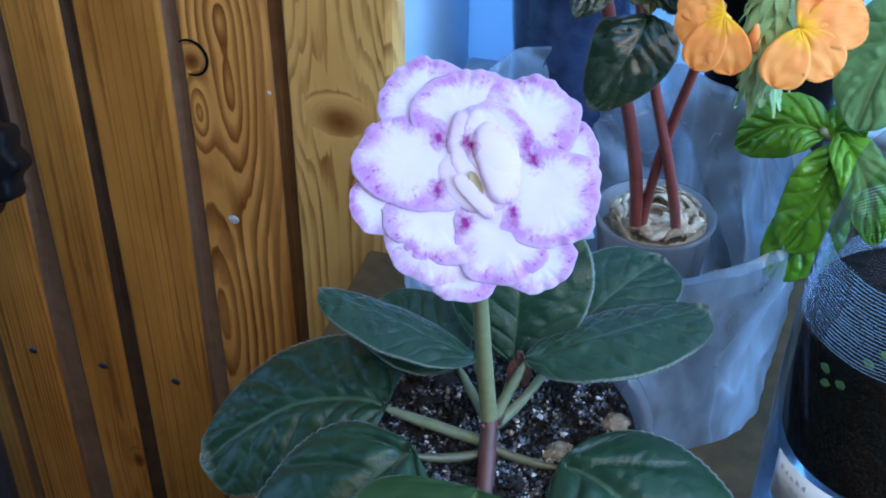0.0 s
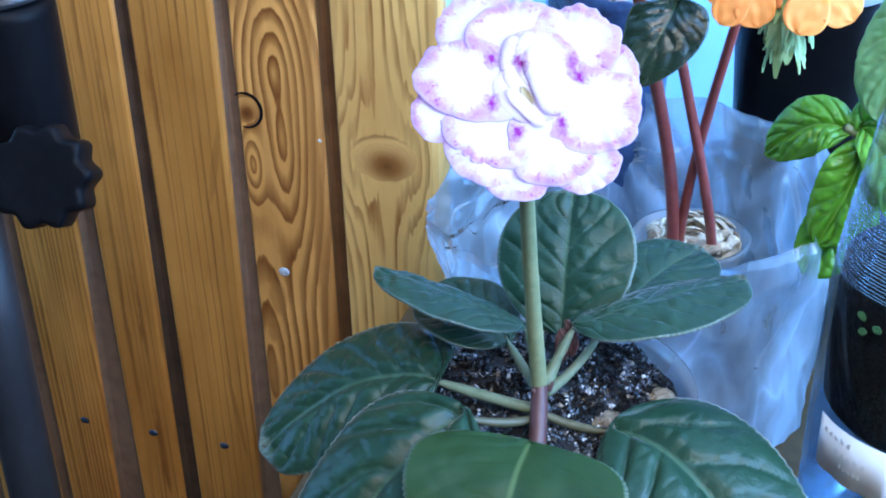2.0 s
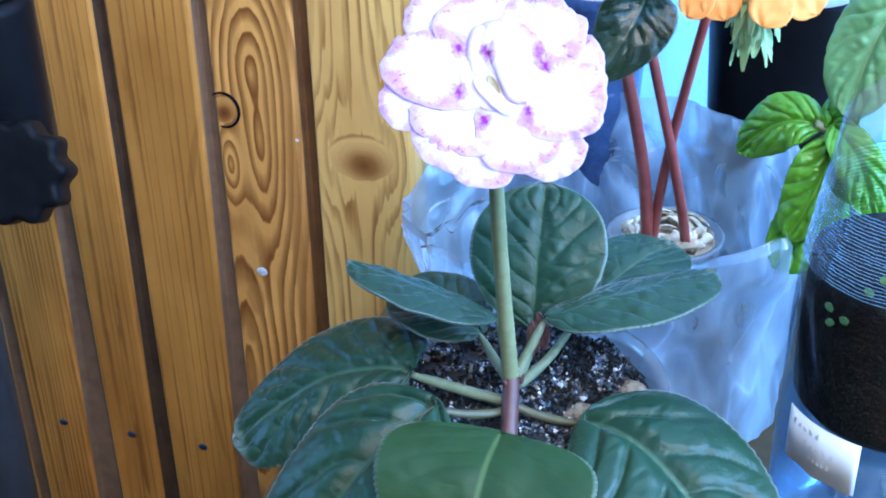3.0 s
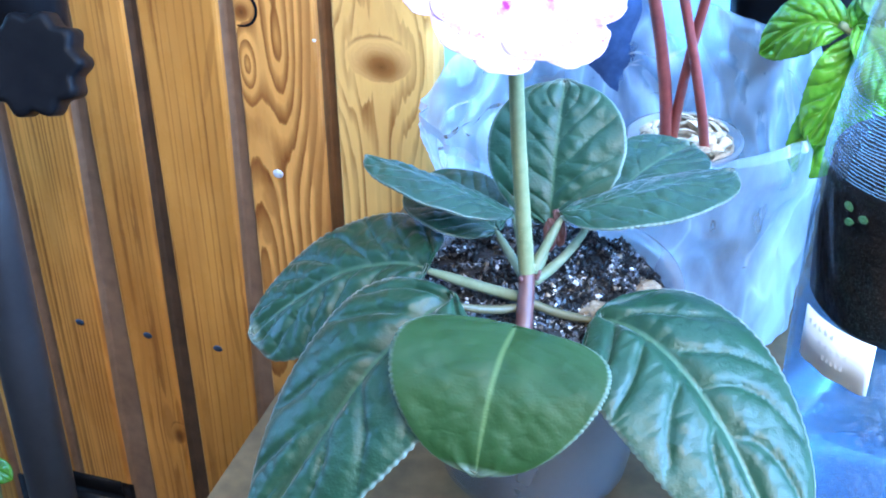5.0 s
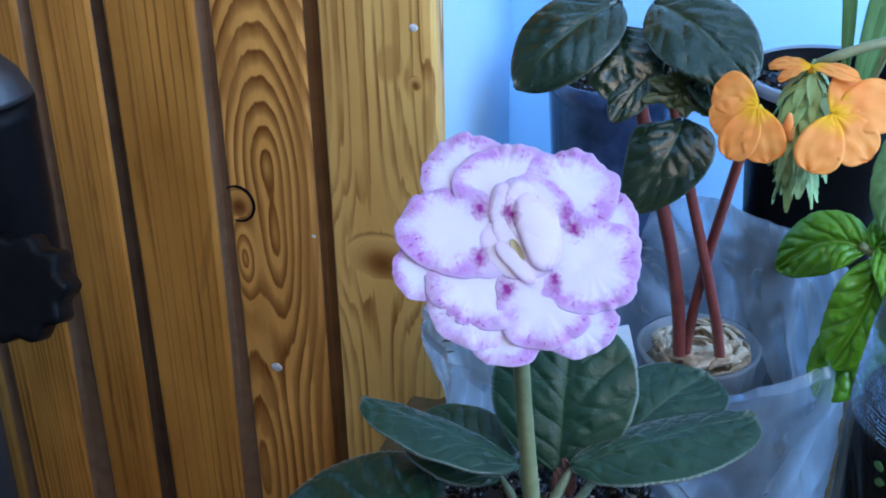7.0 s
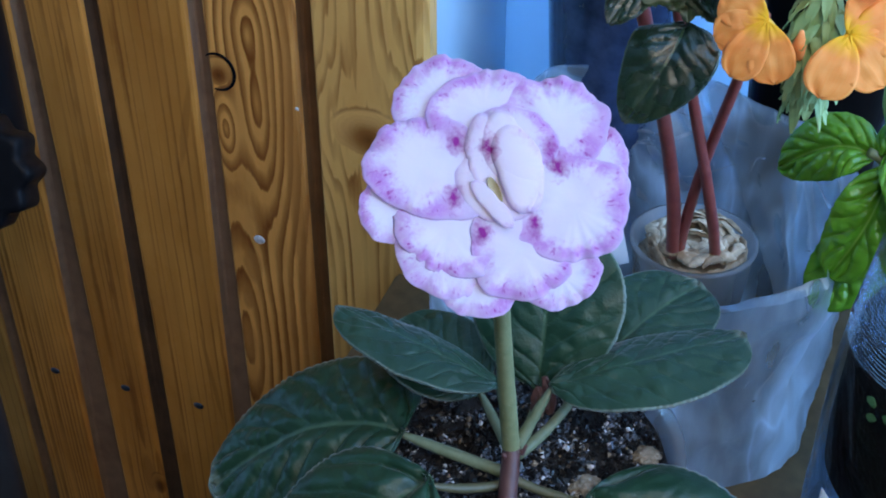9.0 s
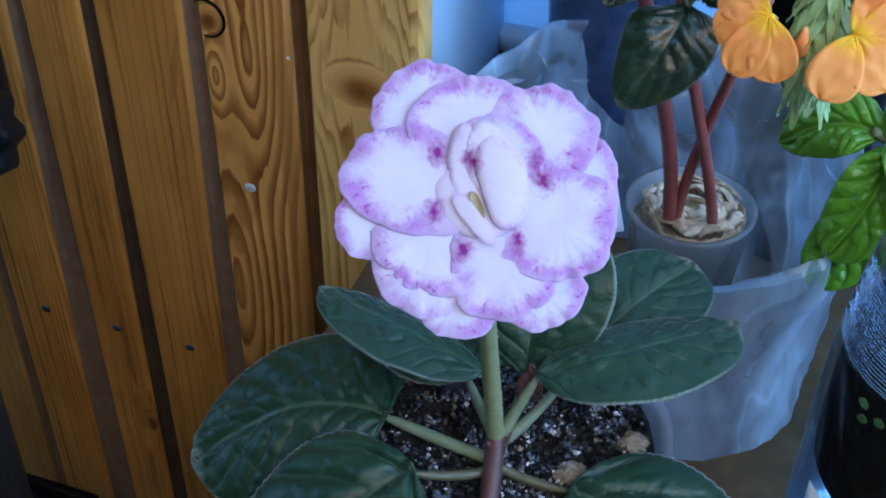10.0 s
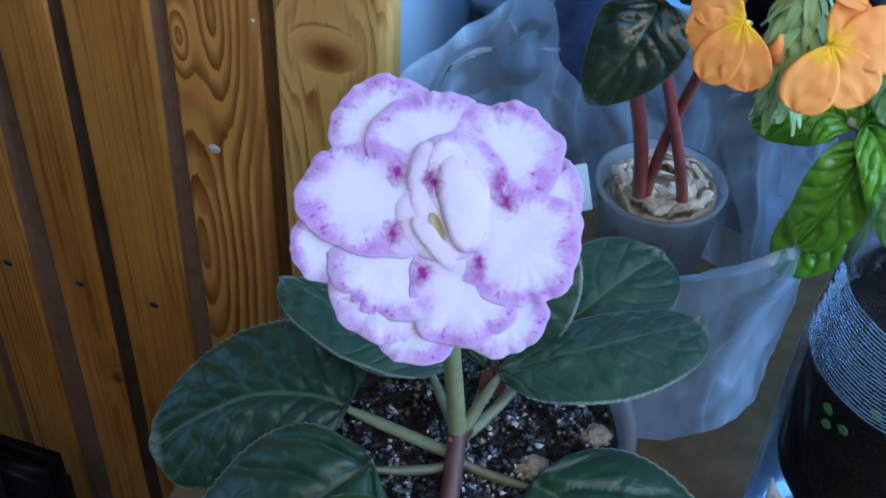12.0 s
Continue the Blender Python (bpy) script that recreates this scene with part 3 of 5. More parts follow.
def leaf_mesh(mid, n0, n1, width, peak=0.5, blunt=0.55, cup=0.0, nveins=7.0, slant=2.6, puff=0.0012, teeth=16, tooth=0.02, ripple=0.0, seed=0.0, nu=64, nv=36, fold=0.0, pucker=0.0, cell=95.0):
    """A leaf blade: mid is a Bezier of its midrib, n0 and n1 the way its upper side faces at base and tip."""
    vs, uvs, fs, veins = [], [], [], []
    n0, n1 = Vector(n0).normalized(), Vector(n1).normalized()
    for i in range(nu + 1):
        u = i / nu
        c = bez(mid, u)
        tan = (bez(mid, min(1, u + 0.01)) - bez(mid, max(0, u - 0.01))).normalized()
        nn = n0.lerp(n1, u)
        nn = (nn - tan * nn.dot(tan)).normalized()
        side = tan.cross(nn).normalized()
        s = u ** (math.log(0.5) / math.log(peak))
        w = width * 0.5 * max(0.0, 1 - (2 * s - 1) ** 2) ** blunt
        w = max(w, 0.0006)
        for j in range(nv + 1):
            v = 2 * j / nv - 1
            av = abs(v)
            jag = noise.noise((u * 9.0, seed * 3.1, 1.0 if v > 0 else -1.0))
            edge = 1 + tooth * (0.6 + 1.2 * abs(jag)) * (abs(math.sin(math.pi * teeth * u + 2.5 * jag)) - 0.5) * av ** 12
            ph = u * nveins - slant * (av ** 0.85) * (0.75 + 0.25 * u) + 0.45 * noise.noise((u * 3.3 + seed * 7, 3.0 if v > 0 else -3.0, av * 1.2)) + (0.35 if v > 0 else 0.0)
            vein = abs(math.sin(math.pi * (ph + 0.5)))
            h = puff * (1 - (1 - vein) ** 2.2) * min(1, av * 5) * (1 - av ** 6)
            h += puff * 0.7 * min(1, av * 7) + cup * w * av ** 2 + fold * w * av
            h += ripple * width * av ** 2 * math.sin(u * 9 + seed + 2 * v) + 0.0009 * noise.noise((u * 5 + seed, v * 3, seed))
            p = c + side * (w * v * edge)
            if pucker:
                d = noise.voronoi((p.x * cell + seed, p.y * cell, p.z * cell + seed * 2))[0]
                h += pucker * min(1.0, 1.6 * (d[1] - d[0])) * (1 - av ** 5) * min(1, av * 6)
            vs.append(p + nn * h)
            uvs.append((u, (v + 1) / 2))
            veins.append(min(1.0, vein + 2.0 * max(0.0, av - 0.86)))
    for i in range(nu):
        for j in range(nv):
            a = i * (nv + 1) + j
            fs.append((a, a + 1, a + nv + 2, a + nv + 1))
    return mesh_of("leaf", vs, fs, uvs, True, veins)


def thicken(ob, t):
    m = ob.modifiers.new("thickness", "SOLIDIFY")
    m.thickness = t
    m.offset = -1
    return ob


# ---- the setting ----
TABLE = -0.045
WOOD_Y = 0.2555

back = part("window_1", box((-0.127, 0.420, 0.020), (0.97, 0.424, 0.36)), M_FROST)
tagged(back, "frosted pale blue window panel behind the plants", "window", kind="structure")
part("window_bottom_rail", box((-0.127, 0.408, 0.000), (0.97, 0.44, 0.020), 0.003), M_WHITE, back)
# added low wall, its shade put into the colour
low = part("wall_below_window", box((-0.127, 0.408, -0.5), (0.97, 0.44, 0.000)), M_WALLSHADE)
tagged(low, "added wall below the window, coloured dark blue for the shade behind the bag", "wall", kind="structure")
part("window_rail", box((-0.127, 0.405, 0.36), (0.97, 0.44, 0.385), 0.003), M_WHITE, back)
side = part("wall_side", box((-0.20, 0.272, -0.6), (-0.127, 0.50, 1.25)), M_WHITE)
tagged(side, "white reveal joining the wooden lining", "wall", kind="structure")
table = part("tabletop_board", box((-0.150, -0.75, TABLE - 0.018), (0.80, 0.405, TABLE), 0.002), M_BOARD)
tagged(table, "worn beige fibreboard shelf carrying the pots", "shelf", kind="structure")

lining = thing("wall_wood", (-0.3, WOOD_Y + 0.02, -0.6), "lacquered pine board lining with deep grooves", "wall", kind="structure")
EDGES = [-1.05, -0.975, -0.905, -0.835, -0.765, -0.692, -0.619, -0.546, -0.4737, -0.401, -0.346, -0.2717, -0.200, -0.1265]
WOODS = {
    12: ("pine_knot", (0.92, 0.52, 0.165), (0.23, 0.070, 0.010), 0.0078, dict(knots=[(0.031, 0.657, 0.025, 0.0185), (0.0600, 0.778, 0.0045, 0.0050)], stains=[(0.044, 0.790, 0.010, 0.014, 0.0), (0.02, 0.40, 0.006, 0.05, 0.1)], strength=0.95, line=0.45)),
    11: ("pine_flame", (0.80, 0.385, 0.100), (0.16, 0.036, 0.004), 0.0088, dict(hearts=[(0.0290, 0.712, 0.0056, 0.0150), (0.0070, 0.642, 0.0036, 0.0105), (0.0305, 0.664, 0.0050, 0.0230), (0.0060, 0.470, 0.0070, 0.0360)], knots=[(0.0055, 0.6838, 0.0100, 0.0110)], stains=[(0.056, 0.58, 0.008, 0.30, 0.0), (0.010, 0.775, 0.007, 0.030, 0.05), (0.016, 0.535, 0.008, 0.016, 0.0), (0.010, 0.507, 0.005, 0.012, 0.0), (0.006, 0.468, 0.008, 0.022, 0.0)], strength=1.0, line=0.30, wander=0.0035)),
    10: ("pine_plain", (0.58, 0.258, 0.053), (0.135, 0.034, 0.005), 0.0068, dict(stains=[(0.052, 0.640, 0.0035, 0.036, 0.22), (0.045, 0.420, 0.0025, 0.050, -0.10)], strength=0.75, line=0.62)),
    9: ("pine_narrow", (0.60, 0.258, 0.052), (0.135, 0.033, 0.005), 0.0075, dict(knots=[(0.034, 0.284, 0.007, 0.013)], stains=[(0.026, 0.292, 0.006, 0.026, 0.0)], strength=0.70, line=0.62)),
    8: ("pine_straight", (0.66, 0.280, 0.056), (0.130, 0.032, 0.005), 0.0040, dict(strength=0.85, line=0.45, wander=0.002)),
}


def plank(i, mat):
    """One board: bevelled face and a lower tongue along its further edge."""
    w = EDGES[i + 1] - EDGES[i]
    # section in x, y; y grows into the wall; some faces narrow towards the foot and bare more of the tongue
    foot = {8: 0.0265, 9: 0.0165, 10: 0.0195}.get(i, 0.0125)
    vs, fs = [], []
    hs = (0.0, 0.30, 0.45, 0.62, 0.80, 1.9)
    for h in hs:
        g = w - float(np.interp(h, (0.34, 0.70), (foot, 0.0115)))
        if i == len(EDGES) - 2:
            sec = [(0, 0.016), (0, 0.0035), (0.0006, 0.0012), (0.0022, 0), (w - 0.007, 0), (w - 0.003, 0.0012), (w - 0.0006, 0.006), (w, 0.016)]
        else:
            sec = [(0, 0.016), (0, 0.0035), (0.0006, 0.0012), (0.0022, 0), (g - 0.0020, 0), (g, 0.0008), (g + 0.0015, 0.0030), (g + 0.0027, 0.0075), (g + 0.0040, 0.0085), (w - 0.0012, 0.0085), (w - 0.0006, 0.016)]
        vs += [(a, b, h) for a, b in sec]
    n = len(sec)
    for r in range(len(hs) - 1):
        for k in range(n):
            j = (k + 1) % n
            fs.append((r * n + k, r * n + j, (r + 1) * n + j, (r + 1) * n + k))
    fs.append(tuple(range(n)))
    fs.append(tuple(range(len(hs) * n - 1, (len(hs) - 1) * n - 1, -1)))
    me = mesh_of("plank", vs, fs, smooth=False)
    me.materials.append(mat)
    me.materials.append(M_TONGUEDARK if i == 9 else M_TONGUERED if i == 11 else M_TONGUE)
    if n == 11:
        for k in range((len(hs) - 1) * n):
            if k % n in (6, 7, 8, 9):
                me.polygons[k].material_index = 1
    bm = bmesh.new()
    bm.from_mesh(me)
    bmesh.ops.recalc_face_normals(bm, faces=bm.faces[:])
    bm.to_mesh(me)
    bm.free()
    ob = part("plank", me, mat, None)
    ob.location = (EDGES[i], WOOD_Y, -0.6)
    ob.parent = lining
    ob.matrix_parent_inverse = lining.matrix_world.inverted()
    return ob


plain = wood_material("pine_lining", (0.48, 0.25, 0.064), (0.16, 0.055, 0.011), 9, 0.0060)
for i in range(len(EDGES) - 1):
    if i in WOODS:
        nm, li, da, per, extra = WOODS[i]
        plank(i, wood_material(nm, li, da, i, per, **extra))
    else:
        plank(i, plain)
part("backing_board", box((-1.05, WOOD_Y + 0.0162, -0.6), (-0.20, WOOD_Y + 0.03, 1.3)), plain, lining)


def nail(x, z, r=0.0036):
    bm = bmesh.new()
    bmesh.ops.create_uvsphere(bm, u_segments=14, v_segments=8, radius=r)
    for v in bm.verts:
        v.co = Vector((x + v.co.x * 1.15, WOOD_Y - 0.0002 + v.co.y * 0.28, z + v.co.z * 0.85))
    tagged(part("nail_head", bm, M_NAIL), "small blued nail head in a pine board", "nail", "nails in the lining")


for x, z in ((-0.444, -0.2135), (-0.3805, -0.2135), (-0.3166, -0.2130), (-0.237, -0.213)):
    nail(x, z)


def resin_drop(x, z, r):
    bm = bmesh.new()
    bmesh.ops.create_uvsphere(bm, u_segments=12, v_segments=8, radius=r)
    for v in bm.verts:
        v.co = Vector((x + v.co.x, WOOD_Y + v.co.y * 0.3, z + v.co.z * 0.85))
    tagged(part("resin_drop", bm, M_PERLITE), "small whitish filler spot on the pine board", "spot")


resin_drop(-0.2485, -0.0405, 0.0042)
resin_drop(-0.2128, 0.067, 0.0014)
resin_drop(-0.1395, 0.213, 0.0028)

# the rest of the room, closed round the camera, with the window beside the plants
room = [("wall_left_low", (-2.0, -2.2, -1.0), (-1.95, 0.26, 0.02)), ("wall_left_top", (-2.0, -2.2, 0.98), (-1.95, 0.26, 1.3)), ("wall_left_near", (-2.0, -2.2, 0.02), (-1.95, -0.22, 0.98)), ("wall_left_return", (-1.95, 0.2555, -1.0), (-1.05, 0.30, 1.3)),
        ("wall_rear", (-2.0, -2.2, -1.0), (1.0, -2.1, 1.3)), ("ceiling", (-2.0, -2.2, 1.3), (1.0, 0.5, 1.35)),
        ("floor", (-2.0, -2.2, -1.05), (1.0, 0.5, -1.0)),
        ("wall_window_low", (0.92, -2.1, -1.0), (0.97, 0.42, -0.02)), ("wall_window_top", (0.92, -2.1, 1.12), (0.97, 0.42, 1.3)),
        ("wall_window_near", (0.92, -2.1, -0.02), (0.97, -0.78, 1.12)), ("wall_back_top", (-0.127, 0.42, 1.22), (0.97, 0.50, 1.3))]
for nm, lo, hi in room:
    tagged(part(nm, box(lo, hi), M_FLOOR if nm == "floor" else M_PLASTER), "dark brown painted floor" if nm == "floor" else "plain pale plastered surface of the room", "ceiling" if nm == "ceiling" else "floor" if nm == "floor" else "wall", kind="structure")

# open crack round the loose knot
arc = []
for k in range(29):
    a = radians(-105 + k * 230 / 28)
    arc.append((-0.2655 + 0.0118 * math.cos(a), WOOD_Y - 0.0003, 0.0838 + 0.0125 * math.sin(a)))
vs, fs = [], []
for k, c in enumerate(arc):
    nx = Vector((c[0] + 0.2655, 0, c[2] - 0.0838)).normalized()
    w = 0.0011 * math.sin(math.pi * (k + 1) / 30) ** 0.5
    for q in (-w, w):
        vs += [(c[0] + nx.x * q, c[1] - 0.0002, c[2] + nx.z * q), (c[0] + nx.x * q, c[1] + 0.0008, c[2] + nx.z * q)]
for k in range(28):
    for f in ((0, 2, 6, 4), (0, 4, 5, 1), (2, 3, 7, 6)):
        fs.append(tuple(4 * k + i for i in f))
tagged(part("knot_crack", mesh_of("knot_crack", vs, fs), M_BLACK, lining), "dark open crack round a loose knot")

# ---- the double flower plant in its cup ----
POT = (0.001, 0.023)
GIRTH = 1.075
SOIL_Z = 0.060


def crumbs(centre, radius, z, count, mats, seed, dome=0.004):
    """A bed of many small lumps, joined, by material."""
    rnd = random.Random(seed)
    pale = (M_PERLITE, M_GREYGRIT)
    obs = []
    for mat, share, sz in mats:
        vs, fs = [], []
        for _ in range(int(count * share)):
            a, r = rnd.random() * 2 * math.pi, radius * math.sqrt(rnd.random())
            c = Vector((centre[0] + r * math.cos(a), centre[1] + r * math.sin(a), z + dome * (1 - (r / radius) ** 2) + rnd.uniform(-0.001, 0.0018)))
            lump = noise.noise((c.x * 110, c.y * 110, seed))
            if mat in pale and noise.noise((c.x * 70 + 5, c.y * 70, seed)) + 0.5 * lump < 0.02:
                continue
            c.z += 0.0045 * lump
            q = sz * rnd.uniform(0.5, 1.5)
            rot = Euler((rnd.random() * 6, rnd.random() * 6, rnd.random() * 6)).to_matrix()
            b = len(vs)
            for d in ((1, 0, 0), (-1, 0, 0), (0, 1, 0), (0, -1, 0), (0, 0, 1), (0, 0, -1)):
                vs.append(c + rot @ (Vector(d) * q * rnd.uniform(0.5, 1.2)))
            for f in ((0, 2, 4), (2, 1, 4), (1, 3, 4), (3, 0, 4), (2, 0, 5), (1, 2, 5), (3, 1, 5), (0, 3, 5)):
                fs.append(tuple(b + k for k in f))
        obs.append((mesh_of("crumbs", vs, fs, smooth=False), mat))
    return obs


cup = thing("plant_cup", (POT[0], POT[1], TABLE), "translucent plastic cup full of dark soil, on the shelf", "pot")
part("cup_wall", lathe([(r * GIRTH, z) for r, z in ((0.043, TABLE + 0.001), (0.0445, TABLE + 0.003), (0.0595, 0.061), (0.0598, 0.064), (0.0625, 0.0655), (0.0632, 0.0672), (0.0618, 0.0680), (0.0588, 0.0675), (0.0578, 0.063), (0.0432, TABLE + 0.004), (0.0, TABLE + 0.0035))], POT, 64, 0.004), M_CUP, cup, "milky rolled rim")
soil = part("soil", lathe([(r * GIRTH, z) for r, z in ((0.0, TABLE + 0.005), (0.0425, TABLE + 0.005), (0.0568, 0.0575), (0.050, 0.0600), (0.035, 0.0625), (0.015, 0.0635), (0.0, 0.0638))], POT, 48, 0.02), M_SOIL, cup, "dark potting soil")
M_GRIT = simple("dark_grit", (0.0012, 0.0012, 0.0014), (0.008, 0.0075, 0.008), 300, 0.32, bump_d=0.0008)
M_GREYGRIT = simple("grey_vermiculite", (0.03, 0.034, 0.042), (0.16, 0.18, 0.22), 300, 0.30, bump_d=0.0006)
M_BARK = simple("pale_bark_bits", (0.07, 0.045, 0.025), (0.36, 0.30, 0.22), 260, 0.85, bump_d=0.0015)
for me, mat in crumbs(POT, 0.055 * GIRTH, 0.0595, 12500, [(M_GRIT, 0.42, 0.0011), (M_GRIT, 0.22, 0.0017), (M_GRIT, 0.02, 0.0023), (M_GREYGRIT, 0.30, 0.0013), (M_PERLITE, 0.16, 0.0008), (M_PERLITE, 0.035, 0.0014), (M_BARK, 0.008, 0.0014)], 3):
    ob = part("soil_crumb", me, mat, cup)
    ob["kind"] = "stuff"


def pebble(x, y, z, r, mat, seed):
    bm = bmesh.new()
    bmesh.ops.create_icosphere(bm, subdivisions=5, radius=r)
    for v in bm.verts:
        v.co *= 1 + 0.45 * noise.noise(v.co * 160 + Vector((seed, 0, 0))) + 0.25 * noise.noise(v.co * 480 + Vector((0, seed, 0))) + 0.14 * noise.noise(v.co * 1100)
        v.co = Vector((x + v.co.x * 1.2, y + v.co.y, z + v.co.z * 0.7))
    return bm


part("bark_chip", pebble(0.0310, 0.0060, 0.0635, 0.0062, None, 2), M_BARK, cup, "pale bark chip on the soil")
part("bark_chip", pebble(0.0505, 0.0330, 0.0635, 0.0050, None, 5), M_BARK, cup)

plant = thing("flowering_houseplant", (POT[0], POT[1], SOIL_Z), "velvety green houseplant with one double white-and-lilac bloom, in the cup", "plant")
part("stem_base", tube([(0.005, -0.027, 0.054), (0.003, -0.014, 0.066), (0.000, 0.0, 0.084)], [0.0044, 0.0041, 0.0038], knobbly=0.06), M_STEMRED, plant, "reddish brown lower stem")
part("flower_stalk", tube([(0.000, 0.0, 0.082), (-0.004, -0.002, 0.135), (-0.006, -0.010, 0.19), (0.002, -0.040, 0.247)], [0.0038, 0.0034, 0.0031, 0.0030], steps=40), M_STEM, plant, "pale green hairy flower stalk")
for a in (0.4, 2.4, 4.4):
    part("stem_scale", tube([(0.004 * math.cos(a), 0.004 * math.sin(a), 0.081), (0.006 * math.cos(a), 0.006 * math.sin(a), 0.085)], [0.0018, 0.0008], 8, 4), M_STEMRED, plant)


def petiole(points, r0=0.0027, r1=0.0022, mat=M_PETIOLE):
    part("petiole", tube(points, [r0, r0 * 0.95, r1, r1, r1 * 0.8, 0.0009], 10, 18, 0.05), mat, plant)


def blade(mat, mid, n0, n1, width, label="", **kw):
    kw = {"teeth": 30, "tooth": 0.024, "pucker": 0.0010, "cell": 105.0, "nu": 210, "nv": 44, **kw}
    ob = part("leaf", leaf_mesh(mid, n0, n1, width, **kw), mat, plant, label)
    thicken(ob, 0.0012)
    return ob


# upper left, narrow in view
blade(M_GLOX, [(-0.0100, 0.012, 0.106), (-0.045, 0.012, 0.120), (-0.084, 0.021, 0.1205)], (-0.05, 0.26, 1), (0.05, 0.30, 1), 0.041, cup=-0.05, fold=-0.20, seed=1, peak=0.5, blunt=0.5, puff=0.0006)
petiole([(0.0, 0.001, 0.086), (-0.005, 0.008, 0.098), (-0.0102, 0.012, 0.106)])
# upper right
blade(M_GLOX, [(0.0115, 0.016, 0.108), (0.050, 0.034, 0.121), (0.0815, 0.062, 0.1170)], (0.02, 0.16, 1), (-0.08, 0.20, 1), 0.052, cup=-0.06, fold=-0.20, seed=2, peak=0.52, blunt=0.46, puff=0.0006)
petiole([(0.002, 0.002, 0.084), (0.008, 0.010, 0.099), (0.0118, 0.016, 0.107)])
# left, lower, behind
blade(M_GLOX, [(-0.021, 0.025, 0.088), (-0.042, 0.033, 0.099), (-0.070, 0.045, 0.094)], (0.0, -0.15, 1), (-0.1, -0.15, 1), 0.046, seed=3, peak=0.5, cup=0.05, blunt=0.45, puff=0.0006)
petiole([(0.0, 0.002, 0.078), (-0.010, 0.012, 0.082), (-0.023, 0.026, 0.089)])
# round leaf standing behind the stalk
blade(M_GLOX, [(0.003, 0.030, 0.093), (0.000, 0.046, 0.127), (-0.002, 0.074, 0.146)], (0, -0.85, 0.5), (0, -0.75, 0.65), 0.066, seed=4, peak=0.52, blunt=0.48, tooth=0.010, puff=0.0009, nveins=6)
petiole([(0.001, 0.004, 0.078), (0.004, 0.018, 0.080), (0.004, 0.031, 0.095)])
# behind to the right
blade(M_GLOX, [(0.020, 0.046, 0.090), (0.039, 0.075, 0.110), (0.0565, 0.110, 0.102)], (-0.25, -0.45, 0.9), (-0.1, -0.35, 0.95), 0.052, seed=5, peak=0.55, blunt=0.44, puff=0.0008, nveins=6)
petiole([(0.002, 0.003, 0.078), (0.014, 0.025, 0.078), (0.021, 0.047, 0.092)])
# large, hanging to the left
blade(M_GLOX, [(-0.048, 0.001, 0.0765), (-0.093, 0.006, 0.079), (-0.134, -0.015, 0.030)], (0.0, -0.30, 1), (-0.55, -0.45, 0.7), 0.075, seed=6, peak=0.42, blunt=0.27, puff=0.0022, cup=-0.05, fold=-0.15, pucker=0.0016)
petiole([(-0.001, -0.003, 0.072), (-0.025, -0.001, 0.073), (-0.0535, 0.001, 0.0765)], 0.0028, 0.0026)
# front left, hanging towards the viewer
blade(M_GLOX, [(-0.028, -0.026, 0.080), (-0.050, -0.055, 0.082), (-0.090, -0.110, 0.000)], (-0.1, -0.25, 1), (-0.45, -0.6, 0.6), 0.086, seed=7, peak=0.48, blunt=0.42, puff=0.0030, cup=-0.12, nveins=5.0, slant=1.7)
petiole([(0.001, -0.007, 0.071), (-0.012, -0.016, 0.069), (-0.029, -0.027, 0.0795)], 0.0022, 0.0021, M_PETBROWN)
# front middle, hanging
blade(M_GLOXF, [(0.006, -0.042, 0.0845), (0.004, -0.078, 0.089), (0.004, -0.095, 0.046)], (0.0, -0.25, 1), (0.0, -1.0, 0.35), 0.094, "brighter green leaf hanging in front of the cup", seed=8, peak=0.36, blunt=0.46, puff=0.0003, pucker=0.0005)
petiole([(0.0045, -0.024, 0.060), (0.006, -0.032, 0.066), (0.006, -0.041, 0.083)], 0.003, 0.0028)
# front right, hanging
blade(M_GLOX, [(0.036, -0.004, 0.068), (0.080, -0.020, 0.082), (0.128, -0.075, 0.018)], (0.1, -0.15, 1), (0.5, -0.55, 0.65), 0.086, seed=9, peak=0.45, blunt=0.40, puff=0.0030, cup=-0.10, nveins=5.0, slant=1.7)
petiole([(0.002, -0.006, 0.073), (0.018, -0.005, 0.066), (0.037, -0.0045, 0.068)], 0.0022, 0.0021, M_PETBROWN)
# young shoots behind the stalk
for k, (x, y, z, h) in enumerate(((0.010, 0.020, 0.098, 0.012), (0.005, 0.017, 0.096, 0.010))):
    ob = part("young_leaf", leaf_mesh([(x, y, z - 0.010), (x + 0.002, y - 0.002, z), (x + 0.003 * (k - 1), y + 0.002, z + h * 0.7)], (0, -1, 0.4), (0, -0.8, 0.6), 0.006, nu=20, nv=12, puff=0.0003, seed=k), M_STEMRED, plant)
    thicken(ob, 0.0008)

# the bloom: lobes laid in the flower's own plane, from the back ring to the heart
FC = FLOWER_CENTRE
FN, FR, FU = FLOWER_NORMAL, FLOWER_RIGHT, FLOWER_UP
bloom = part("bloom_base", tube([(0.0022, -0.040, 0.245), FC - FN * 0.010, FC - FN * 0.004], [0.0034, 0.006, 0.012], 16, 10), M_STEM, plant, "pale green calyx")


def dome(x, y):
    """Height of the bloom's rounded face over its plane."""
    return 1.0 * (x * x + y * y)


